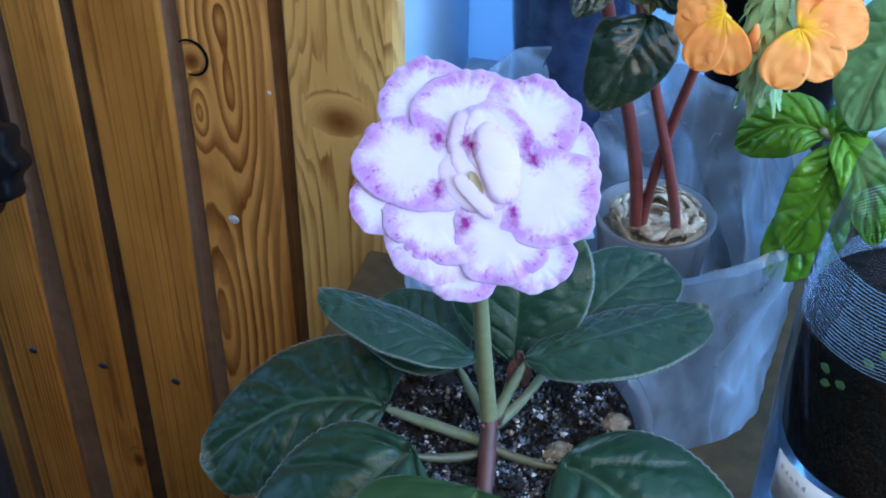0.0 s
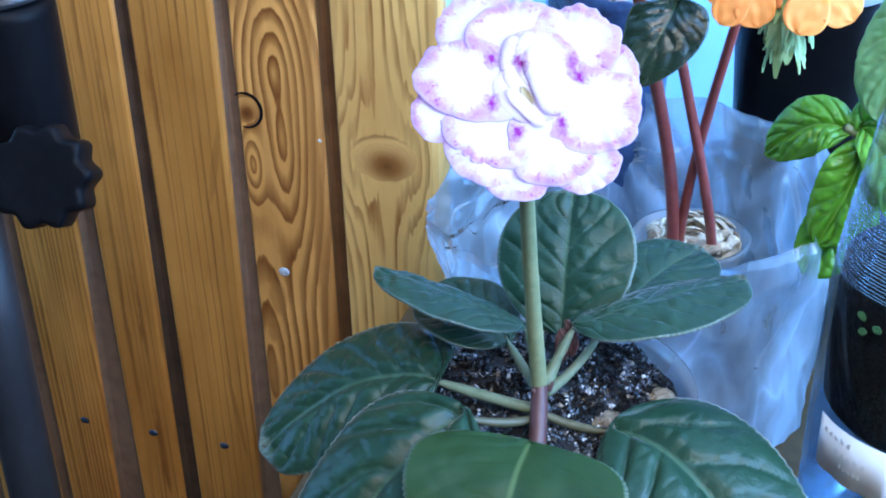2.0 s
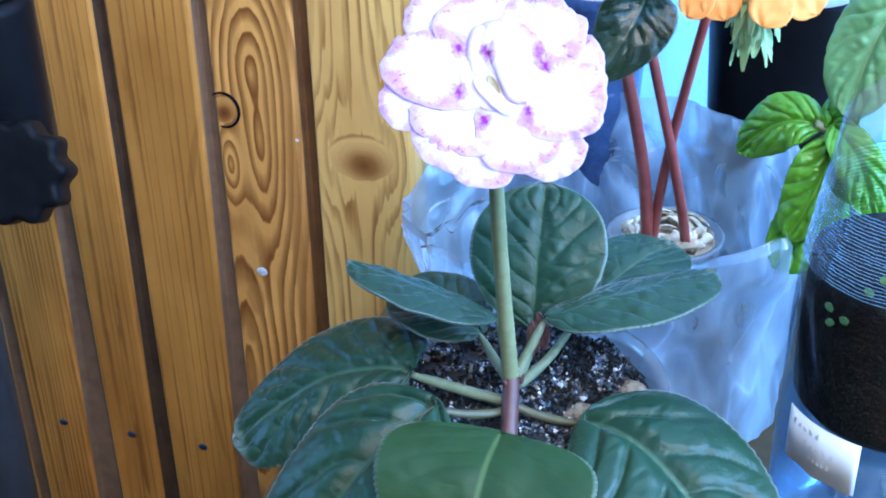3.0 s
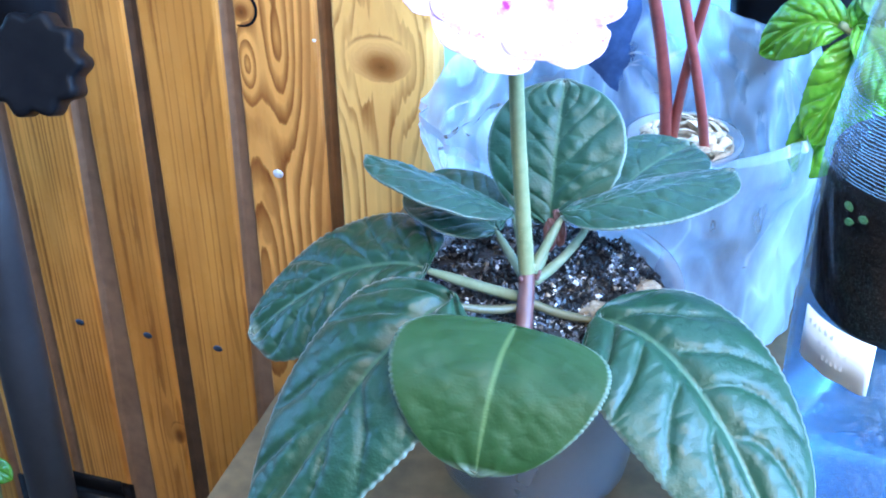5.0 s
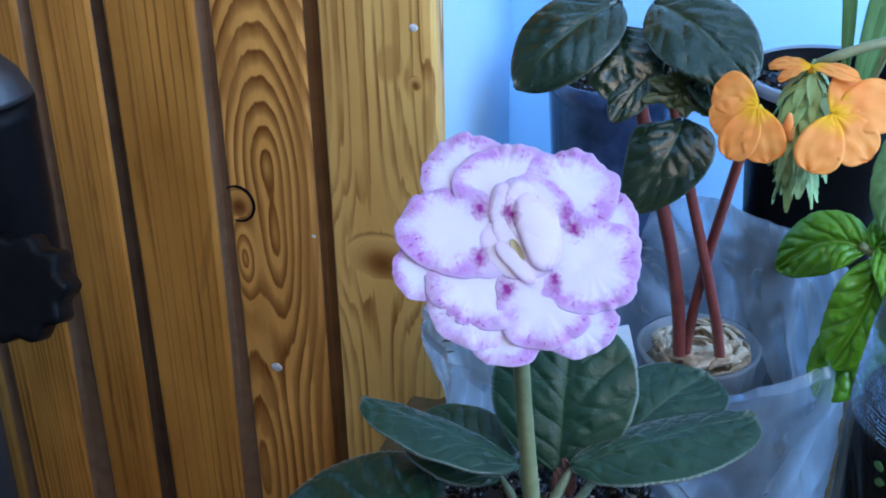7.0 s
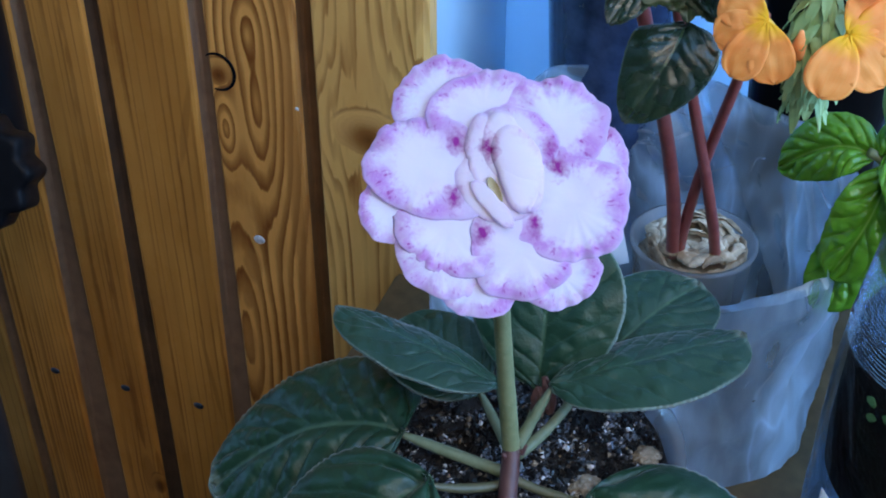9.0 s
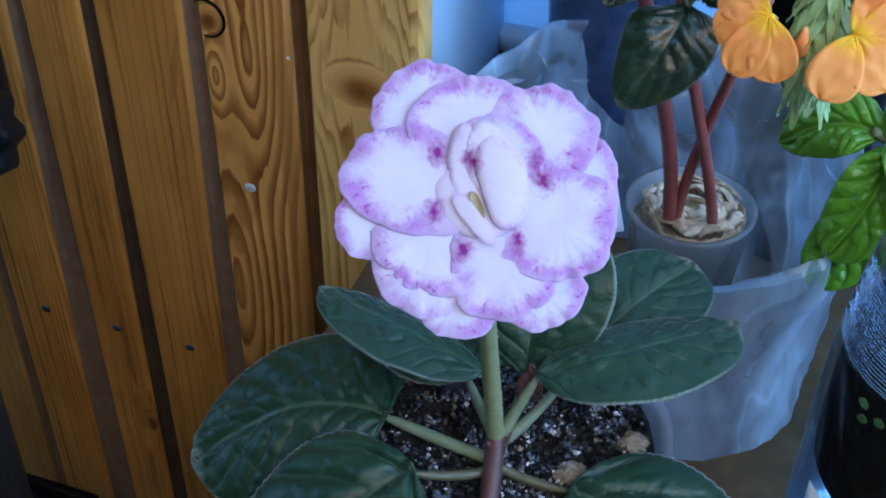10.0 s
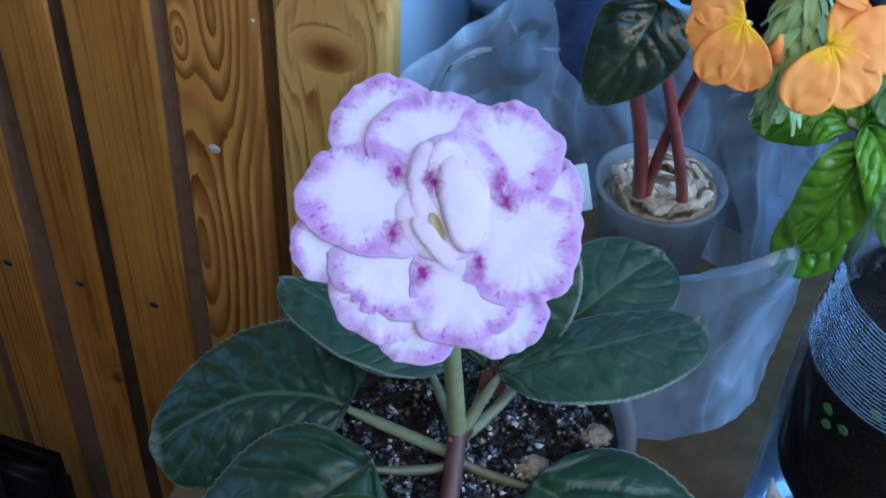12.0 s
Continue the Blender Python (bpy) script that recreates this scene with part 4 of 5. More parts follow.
def lobe(cx, cy, rx, ry, h, mat, seed, spin=0.0, ruffle=1.15, bulge=0.0002, tilt=(0.0, 0.0), lip=0.0005, wavy=1.0, kite=(0, 0.0, 0), reach=0.0, name="petal"):
    """One petal, in millimetres of the flower's plane: an uneven oval round (cx, cy), h over the dome, its margin rolled
    back by lip and frilled; spin turns the oval, bulge raises its middle, tilt slopes it to the right and up."""
    cx, cy, rx, ry, h = (q * 0.001 for q in (cx, cy, rx, ry, h))
    d, sp = math.atan2(cy, cx), radians(spin)
    nr, na = 22, 120
    size = 0.5 * (rx + ry)
    vs, uvs, fs = [], [], []
    for i in range(nr + 1):
        r = (i / nr) ** 0.75
        for j in range(na if i else 1):
            a = 2 * math.pi * j / na
            ca, sa = math.cos(a), math.sin(a)
            ex, ey = math.cos(a + d - sp), math.sin(a + d - sp)
            rad = 1 / math.sqrt((ex / rx) ** 2 + (ey / ry) ** 2)
            wave = noise.noise((ca * 1.5 + seed * 3.7, sa * 1.5, seed * 1.9))
            frill = noise.noise((ca * 4.0 + seed, sa * 4.0, seed * 5.3))
            fine = noise.noise((ca * 11.0, sa * 11.0 + seed, seed * 2.1))
            rad *= 1 + wavy * r * r * (0.13 * wave + 0.050 * frill * r + 0.010 * fine * r * r)
            out = min(1.0, max(0.0, (ca + 0.35) / 0.7))
            rad *= 1 + reach * max(0.0, -ca) ** 2
            rad *= 1 + kite[1] * math.cos(kite[0] * (a + d - radians(kite[2])))
            px, py = cx + rad * r * math.cos(a + d), cy + rad * r * math.sin(a + d)
            z = dome(px, py) + h + bulge * (1 - r * r) + tilt[0] * (px - cx) + tilt[1] * (py - cy)
            z += (0.25 + 0.75 * out) * ruffle * size * (0.055 * r ** 2 * wave + 0.08 * r ** 3 * frill + 0.02 * r ** 6 * fine)
            z += 0.0004 * ruffle * noise.noise((px * 130, py * 130, seed * 2.7))
            z -= (0.5 + 0.5 * out) * lip * max(0.0, (r - 0.78) / 0.22) ** 1.6
            vs.append(FC + FR * px + FU * py + FN * z)
            uvs.append((r, (j / na + 0.5) % 1.0 if j != na // 2 else 0.0))
    for j in range(na):
        fs.append((0, 1 + j, 1 + (j + 1) % na))
    for i in range(nr - 1):
        for j in range(na):
            a, b = 1 + i * na + j, 1 + i * na + (j + 1) % na
            fs.append((a, a + na, b + na, b))
    ob = part(name, mesh_of(name, vs, fs, uvs), mat, plant)
    thicken(ob, 0.0003)
    return ob


# outer corolla, then the inner one that overlaps it: centre, half axes, height, turn
OUTER = [(-17.0, 25.5, 15.0, 13.0, -1.8, 20), (-33.0, -8.0, 9.0, 11.5, -1.6, 0), (-7.5, -32.5, 12.5, 8.6, -1.6, -10), (17.5, -28.0, 13.0, 10.5, -1.3, 30),
         (-17.0, -22.5, 15.5, 12.5, -1.1, -35), (28.0, 4.0, 11.5, 14.5, -1.3, 0), (-29.5, 10.0, 8.5, 8.5, -1.0, 30)]
INNER = [(-16.0, -15.0, 17.5, 13.0, -0.4, -30), (6.5, -22.0, 16.0, 14.8, -0.1, 15), (-4.5, 21.0, 17.0, 13.2, -0.3, 12), (17.5, 18.5, 16.5, 13.5, 0.0, -25),
         (22.0, -8.0, 18.0, 17.0, 0.3, 20), (-23.0, 4.5, 17.5, 15.5, 0.2, -20)]
lobe(-1.0, -2.0, 32.0, 31.0, -2.2, M_PETAL, 19, wavy=0.4)
for k, (cx, cy, rx, ry, h, turn) in enumerate(OUTER):
    lobe(cx, cy, rx, ry, h, M_PETAL, 20 + k, turn, reach=0.25)
for k, (cx, cy, rx, ry, h, turn) in enumerate(INNER):
    lobe(cx, cy, rx, ry, h, M_PETAL, 40 + k, turn, reach=0.30)
# the heart: shorter petals folded over one another round a small yellowish throat
lobe(0.5, 1.0, 14.0, 14.0, 0.7, M_HEART, 60, wavy=0.3, ruffle=0.3, lip=0.0012)
lobe(5.0, 13.0, 13.5, 9.5, 0.9, M_PETAL, 61, -15, wavy=0.5, ruffle=0.5)
lobe(-3.2, 8.0, 7.0, 13.0, 1.2, M_HEART, 62, 8, tilt=(-0.04, 0.03), wavy=0.5, ruffle=0.5, lip=0.0008)
lobe(1.5, 10.5, 7.5, 11.0, 1.5, M_HEART, 63, 12, tilt=(-0.05, 0.03), wavy=0.4, ruffle=0.4, lip=0.0010, name="heart_petal")
lobe(-1.6, -3.6, 1.5, 4.4, 2.0, M_THROAT, 65, 22, wavy=0.2, ruffle=0.1, lip=0.0, bulge=-0.0006, name="throat")
lobe(6.0, 4.6, 7.6, 14.6, 1.9, M_HEART, 64, 14, kite=(3, 0.06, -90), tilt=(-0.08, 0.0), wavy=0.25, ruffle=0.25, bulge=0.0012, lip=0.0016, name="heart_petal")
lobe(6.6, -1.4, 6.6, 8.4, 2.2, M_HEART, 66, 10, kite=(3, 0.09, -96), wavy=0.25, ruffle=0.2, bulge=0.0008, tilt=(-0.09, -0.03), lip=0.0014, name="heart_petal")
lobe(-2.4, -7.8, 2.7, 8.2, 2.3, M_HEART, 67, 40, kite=(2, 0.12, -50), wavy=0.3, ruffle=0.2, bulge=0.0002, tilt=(0.10, 0.06), lip=0.0002, name="heart_petal")

# fine hairs along the flower stalk
rnd = random.Random(8)
vs, fs = [], []
STALK = [(0.000, 0.0, 0.082), (-0.004, -0.002, 0.135), (-0.006, -0.010, 0.19), (0.002, -0.040, 0.247)]
for _ in range(900):
    t, a = rnd.random() * 0.97, rnd.random() * 6.283
    c = bez(STALK, t)
    d = Vector((math.cos(a), math.sin(a), rnd.uniform(-0.1, 0.3))).normalized()
    r = float(np.interp(t, [0, 0.33, 0.66, 1], [0.0038, 0.0034, 0.0031, 0.0030]))
    p = c + d * (r * 0.9)
    e = Vector((-math.sin(a), math.cos(a), 0)) * 0.00005
    b = len(vs)
    vs += [p - e, p + e, p + Vector((0, 0, 0.0002)), p + d * rnd.uniform(0.0005, 0.0012)]
    fs += [(b, b + 1, b + 3), (b + 1, b + 2, b + 3), (b + 2, b, b + 3)]
M_HAIR = simple("pale_hair", (0.30, 0.34, 0.22), (0.45, 0.5, 0.35), 200, 0.6, bump_d=0)
ob = part("stalk_hair", mesh_of("stalk_hair", vs, fs), M_HAIR, plant)
ob["kind"] = "stuff"

# ---- the bagged pot with the red-stemmed tuber plant ----
CUP2 = (0.0405, 0.226)
pot2 = thing("tuber_cup", (CUP2[0], CUP2[1], TABLE), "clear plastic cup with a dry tuber, standing inside a plastic bag", "pot")
part("cup_wall", lathe([(0.024, TABLE + 0.003), (0.026, TABLE + 0.005), (0.0340, 0.043), (0.0355, 0.045), (0.0355, 0.0470), (0.0330, 0.0472), (0.025, TABLE + 0.006), (0.0, TABLE + 0.0055)], CUP2, 48), M_CUPWHITE, pot2)
part("soil", lathe([(0.0, TABLE + 0.007), (0.0245, TABLE + 0.007), (0.0310, 0.032), (0.02, 0.036), (0.0, 0.037)], CUP2, 32, 0.03), M_BARK, pot2)
tuber_plant = thing("tuber_plant", (CUP2[0], CUP2[1], 0.03), "tuberous plant with three red stems and dark glossy leaves", "plant")
vs, fs = [], []
RING = [(0.0, 0.024), (0.016, 0.024), (0.0215, 0.029), (0.0232, 0.034), (0.0232, 0.0375), (0.0224, 0.0392), (0.0212, 0.0375), (0.0190, 0.0345), (0.0, 0.0330)]
for k, (r, z) in enumerate(RING):
    for i in range(90):
        a = 2 * math.pi * i / 90
        q = 1 + 0.10 * noise.noise((math.cos(a) * 1.6, math.sin(a) * 1.6, 3.0)) + 0.06 * noise.noise((math.cos(a) * 6, math.sin(a) * 6, z * 90))
        up = (0.006 * noise.noise((math.cos(a) * 2.4, math.sin(a) * 2.4, 9.0)) + 0.0025 * noise.noise((math.cos(a) * 9, math.sin(a) * 9, 1.0))) if 2 < k < 7 else 0.0
        vs.append((CUP2[0] + 0.002 + r * q * math.cos(a) * 1.22, CUP2[1] - 0.004 + r * q * math.sin(a), z + 0.008 + up + 0.0025 * math.sin(a) * (k > 2)))
for k in range(len(RING) - 1):
    for i in range(90):
        j = (i + 1) % 90
        fs.append((k * 90 + i, k * 90 + j, (k + 1) * 90 + j, (k + 1) * 90 + i))
part("tuber", mesh_of("tuber", vs, fs), M_RUST, tuber_plant, "hollow rusty brown tuber")
rnd = random.Random(31)
for k in range(58):
    a = k * 2.4 + rnd.uniform(-0.3, 0.3)
    q = 0.003 + 0.0225 * math.sqrt(rnd.random())
    ln, w = rnd.uniform(0.010, 0.021), rnd.uniform(0.004, 0.0085)
    c = Vector((CUP2[0] + 0.002 + q * math.cos(a), CUP2[1] - 0.004 + q * math.sin(a), 0.0455 + 0.16 * q))
    t = Vector((-math.sin(a) + rnd.uniform(-0.5, 0.5), math.cos(a) + rnd.uniform(-0.5, 0.5), rnd.uniform(-0.1, 0.3))).normalized() * ln
    out = Vector((math.cos(a), math.sin(a), rnd.uniform(0.2, 1.2)))
    ob = part("bark_flake", leaf_mesh([c - t * 0.5, c + Vector((0, 0, 0.006)), c + t * 0.5], out, out + Vector((0.3, 0.2, 0.4)), w, nu=16, nv=8, puff=0.0004, tooth=0.3, teeth=5, cup=-0.7, ripple=0.05, seed=k), M_RUST if k % 4 == 0 else M_TUBER, tuber_plant)
    thicken(ob, 0.0007)
STEMS = [[(0.032, 0.206, 0.048), (0.034, 0.175, 0.13), (0.018, 0.118, 0.215), (0.012, 0.110, 0.262)],
         [(0.0350, 0.208, 0.048), (0.040, 0.185, 0.11), (0.052, 0.150, 0.165), (0.066, 0.118, 0.235)],
         [(0.0545, 0.212, 0.046), (0.053, 0.180, 0.10), (0.040, 0.150, 0.165), (0.030, 0.116, 0.240)]]
for st, r in zip(STEMS, (0.0038, 0.0030, 0.0031)):
    part("stem", tube(st, [r, r * 0.78], 14, 30), M_REDSTEM, tuber_plant)


def dark_leaf(mid, n0, n1, w, **kw):
    thicken(part("leaf", leaf_mesh(mid, n0, n1, w, nveins=6, slant=2.4, puff=0.0007, tooth=0.015, teeth=14, **kw), M_DARKLEAF, tuber_plant), 0.001)


dark_leaf([(0.038, 0.095, 0.237), (0.037, 0.080, 0.229), (0.021, 0.074, 0.202)], (-0.1, -0.9, 0.5), (0.0, -0.95, 0.25), 0.036, peak=0.35, seed=1, cup=-0.15)
dark_leaf([(0.004, 0.122, 0.278), (-0.014, 0.100, 0.275), (-0.034, 0.092, 0.246)], (-0.1, -0.5, 0.9), (-0.2, -0.7, 0.7), 0.044, peak=0.5, seed=2, cup=-0.1)
dark_leaf([(0.006, 0.116, 0.268), (0.008, 0.100, 0.268), (0.018, 0.092, 0.242)], (0, -0.7, 0.7), (0.1, -0.8, 0.5), 0.036, peak=0.5, seed=3)
dark_leaf([(0.020, 0.116, 0.280), (0.040, 0.096, 0.284), (0.066, 0.078, 0.262)], (0.1, -0.6, 0.8), (0.2, -0.75, 0.6), 0.040, peak=0.5, seed=4, cup=-0.1)
dark_leaf([(0.028, 0.112, 0.262), (0.020, 0.094, 0.256), (0.010, 0.084, 0.238)], (0, -0.5, 0.9), (-0.1, -0.7, 0.6), 0.020, peak=0.5, seed=5)
dark_leaf([(0.036, 0.110, 0.262), (0.046, 0.094, 0.260), (0.056, 0.082, 0.246)], (0, -0.5, 0.9), (0.1, -0.7, 0.6), 0.018, peak=0.5, seed=6)
M_YOUNG = leaf_material("young_leaf", (0.03, 0.055, 0.02), (0.06, 0.09, 0.035), (0.10, 0.14, 0.05), 4, 2, 0.35, 0.2, 0.1)
for k in range(9):
    a = k * 0.7
    c = Vector((0.037, 0.094, 0.252))
    d = Vector((math.cos(a), -0.4, math.sin(a) * 0.8))
    thicken(part("shoot_leaf", leaf_mesh([c, c + d * 0.006, c + d * (0.011 + 0.003 * (k % 3))], (0, -0.7, 0.7), (0, -0.9, 0.4), 0.007, nu=22, nv=10, puff=0.0004, tooth=0.5, teeth=4, seed=k), M_YOUNG, tuber_plant), 0.0006)

bag = thing("plastic_bag", (0.0, 0.2, TABLE), "crumpled clear plastic bag standing open round a cup", "bag")


def bag_point(a, t, seed=1.3, lift=0.0):
    """A place on the bag: a round it, t from its foot to its rim, which stands high at the back and droops in front."""
    ca, sa = math.cos(a), math.sin(a)
    top = 0.081 + 0.018 * max(0.0, sa) + 0.014 * ca + 0.030 * max(0.0, sa) * max(0.0, -ca) + 0.006 * noise.noise((ca * 3, sa * 3, seed))
    z = TABLE + 0.0012 + (top - TABLE) * t
    flare = 0.97 + 0.05 * t ** 1.5 - 0.04 * (1 - t) ** 4
    wr = 0.10 * noise.noise((ca * 1.7 + seed, sa * 1.7, t * 1.5)) + 0.045 * noise.noise((ca * 3.1, sa * 3.1 + t * 4, seed))
    wr += 0.115 * (0.4 - abs(noise.noise((ca * 3.5 + t * 2, sa * 3.5 - t, t * 2.5 + seed)))) + 0.022 * (0.3 - abs(noise.noise((ca * 7 - t * 3, sa * 7 + t * 4, t * 4))))
    rr = flare * (1 + wr)
    return Vector((0.008 + (0.112 * rr + lift) * ca, 0.204 + (0.098 * rr + lift) * sa, z))


nt, nh = 220, 90
vs = [bag_point(2 * math.pi * j / nt, i / nh) for i in range(nh + 1) for j in range(nt)]
fs = [(i * nt + j, i * nt + (j + 1) % nt, (i + 1) * nt + (j + 1) % nt, (i + 1) * nt + j) for i in range(nh) for j in range(nt)]
part("bag_film", mesh_of("bag", vs, fs), M_BAG, bag)
vs, fs = [], []
for j in range(nt):
    a = 2 * math.pi * j / nt
    p, q = bag_point(a, 1.0), bag_point(a, 0.965, lift=0.0012)
    vs += [p + Vector((0, 0, 0.0004)), q, p + Vector((0, 0, 0.0012))]
for j in range(nt):
    k = (j + 1) % nt
    fs += [(3 * j, 3 * k, 3 * k + 1, 3 * j + 1), (3 * j + 2, 3 * k + 2, 3 * k, 3 * j)]
part("bag_rim", mesh_of("bag_rim", vs, fs), M_BAG, bag, "folded milky rim")
# pale ribbons as painted highlights on the bag's pinch lines, most near the rim
rnd = random.Random(21)
for k in range(48):
    front = k % 3 == 0
    a0, t0 = (rnd.uniform(-1.5, -0.2), rnd.uniform(0.15, 0.6)) if front else (rnd.uniform(-0.3, 3.6), rnd.uniform(0.45, 0.90))
    da, dt = (rnd.uniform(-0.2, 0.2), rnd.uniform(0.15, 0.45)) if front else (rnd.uniform(-0.45, 0.45), rnd.uniform(-0.12, 0.14))
    w = rnd.uniform(0.0004, 0.0022)
    vs, fs = [], []
    for i in range(25):
        f = i / 24
        a, t = a0 + da * f, min(0.99, t0 + dt * f + 0.02 * math.sin(f * 7 + k))
        p = bag_point(a, t, lift=-0.0006)
        hw = w * math.sin(math.pi * f) * (0.7 + 0.3 * math.sin(f * 11 + k))
        e = Vector((-math.sin(a), math.cos(a), 0)) if front else Vector((0, 0, 1))
        vs += [p - e * hw, p + e * hw]
    for i in range(24):
        fs.append((2 * i, 2 * i + 2, 2 * i + 3, 2 * i + 1))
    part("crease_glint", mesh_of("crease_glint", vs, fs), M_CREASEGLINT, bag)
card = part("plant_label", box((-0.0085, -0.0004, -0.012), (0.0085, 0.0004, 0.012), 0.0003), M_CARD)
tagged(card, "blank white plastic plant label inside the bag", "label")
card.rotation_euler = (radians(-38), radians(-4), radians(30))
card.location = (0.001, 0.185, 0.062)

# ---- the bottle planter ----
BOT = (0.170, 0.056)
bottle = thing("bottle_planter", (BOT[0], BOT[1], TABLE), "cut clear plastic bottle used as a planter, soil above, misted below", "planter")
vs, fs = [], []
BPROF = [(0.0, TABLE + 0.004), (0.030, TABLE + 0.001), (0.046, TABLE + 0.002), (0.0512, TABLE + 0.010), (0.0516, 0.0), (0.0516, 0.06)]
BPROF += [(0.0516 - 0.0016 * k / 20, 0.066 + 0.070 * k / 20) for k in range(21)]
BPROF += [(0.0494 - 0.0050 * k / 54 + (0.0006 if k % 3 == 1 else 0.0), 0.139 + 0.038 * k / 54) for k in range(55)]
BPROF += [(0.0442, 0.180), (0.0428, 0.192), (0.0412, 0.206)]
for r, z in BPROF:
    for i in range(144):
        a = 2 * math.pi * i / 144
        swirl = max(0.0, math.sin(math.pi * (z - 0.068) / 0.068)) if 0.068 < z < 0.136 else 0.0
        rr = r + 0.0021 * swirl * (abs(math.sin(9 * a + z * 70)) ** 1.5 - 0.5)
        cut = 0.010 * math.sin(a + 0.6) if z > 0.20 else 0.004 * math.sin(a + 0.6) if z > 0.185 else 0.0
        vs.append((BOT[0] + rr * math.cos(a), BOT[1] + rr * math.sin(a), z + cut))
for k in range(len(BPROF) - 1):
    for i in range(144):
        j = (i + 1) % 144
        fs.append((k * 144 + i, k * 144 + j, (k + 1) * 144 + j, (k + 1) * 144 + i))
part("bottle_wall", mesh_of("bottle_wall", vs, fs), M_PET, bottle)
part("soil", lathe([(0.0, 0.060), (0.026, 0.062), (0.042, 0.064), (0.0468, 0.070), (0.0478, 0.090), (0.0472, 0.125), (0.0462, 0.139), (0.030, 0.142), (0.0, 0.143)], BOT, 72, 0.012), M_SOILB, bottle, "dark brown soil seen through the plastic")
vs, fs = [], []
for i in range(17):
    a = radians(208 + i * 2.8)
    for z in (0.0440 - 0.0006 * math.sin(i), 0.0715):
        vs.append((BOT[0] + 0.0524 * math.cos(a), BOT[1] + 0.0524 * math.sin(a), z))
for i in range(16):
    fs.append((2 * i, 2 * i + 2, 2 * i + 3, 2 * i + 1))
lab = part("paper_label", mesh_of("paper_label", vs, fs), M_LABEL, bottle, "white paper label with faint handwriting")
thicken(lab, 0.0003)
for row, (z, a0, a1) in enumerate(((0.0645, 213, 233), (0.0575, 222, 242), (0.0515, 226, 240))):
    vs, fs = [], []
    steps = 10
    for i in range(steps + 1):
        a = radians(a0 + (a1 - a0) * i / steps)
        for dz in (0, 0.0022 + 0.0012 * math.sin(i * 2.3)):
            vs.append((BOT[0] + 0.0528 * math.cos(a), BOT[1] + 0.0528 * math.sin(a), z + dz))
    for i in range(0, steps, 2):
        fs.append((2 * i, 2 * i + 2, 2 * i + 3, 2 * i + 1))
    part("writing_bar", mesh_of("writing_bar", vs, fs, smooth=False), M_INK, lab)
M_WATER = film_material("blue_water", (0.66, 0.84, 0.97), 0.36, 0.12, 20, (0.36, 0.56, 0.76), 0.14, 0.7, 0.001)
part("water", lathe([(0.0, TABLE + 0.006), (0.045, TABLE + 0.006), (0.0495, TABLE + 0.014), (0.0495, 0.055), (0.0, 0.055)], BOT, 48), M_WATER, bottle, "blue-tinted water below the soil")
# mist drops on the lower wall
rnd = random.Random(4)
vs, fs = [], []
for _ in range(4200):
    a, z, q = radians(rnd.uniform(150, 300)), rnd.uniform(TABLE + 0.008, 0.062), rnd.uniform(0.0003, 0.0009)
    c = Vector((BOT[0] + 0.0516 * math.cos(a), BOT[1] + 0.0516 * math.sin(a), z))
    rad = Vector((math.cos(a), math.sin(a), 0))
    tn = Vector((-math.sin(a), math.cos(a), 0))
    b = len(vs)
    vs.append(c + rad * q * 0.7)
    for k in range(6):
        w = k * math.pi / 3
        vs.append(c + tn * q * math.cos(w) + Vector((0, 0, q * 1.2 * math.sin(w))))
    for k in range(6):
        fs.append((b, b + 1 + k, b + 1 + (k + 1) % 6))
M_DROP = film_material("water_drop", (0.85, 0.94, 1.0), 0.24, 0.04, 30, (0.7, 0.85, 1.0), 0.1)
ob = part("mist_drop", mesh_of("mist_drop", vs, fs), M_DROP, bottle)
ob["kind"] = "stuff"
vs, fs = [], []
for row in range(24):
    z = 0.1405 + row * 0.00152
    rad = float(np.interp(z, [0.139, 0.177], [0.0494, 0.0444])) + 0.0008
    a = 184.0 + 3 * math.sin(row * 1.7)
    while a < 288:
        step = rnd.uniform(2.5, 9.0)
        b = len(vs)
        n = max(4, int(step * 1.5))
        for k in range(n + 1):
            g = a + step * k / n
            t = radians(g)
            h = (0.00016 + 0.00026 * abs(noise.noise((g * 0.9, row * 3.3, 0)))) * math.sin(math.pi * (k + 0.25) / (n + 0.5)) ** 0.4
            zz = z + 0.0009 * noise.noise((g * 0.06, row * 0.35, 2.0)) + 0.00035 * noise.noise((g * 0.5, row * 1.9, 5.0))
            for q, e in ((-h, 0), (0, 0.0004), (h, 0)):
                vs.append((BOT[0] + (rad + e) * math.cos(t), BOT[1] + (rad + e) * math.sin(t), zz + q))
        for k in range(n):
            for q in (0, 1):
                i = b + 3 * k + q
                fs.append((i, i + 3, i + 4, i + 1))
        a += step + rnd.uniform(0.0, 0.5)
M_MISTLINE = film_material("mist_line", (0.9, 0.95, 1.0), 0.34, 0.1, 30, (0.55, 0.80, 1.0), 0.25, 0.6)
ob = part("mist_line", mesh_of("mist_line", vs, fs), M_MISTLINE, bottle)
ob["kind"] = "stuff"
M_SEED = leaf_material("seedling_leaf", (0.10, 0.22, 0.06), (0.18, 0.34, 0.10), (0.2, 0.36, 0.12), 3, 2, 0.5, 0, 0.2)
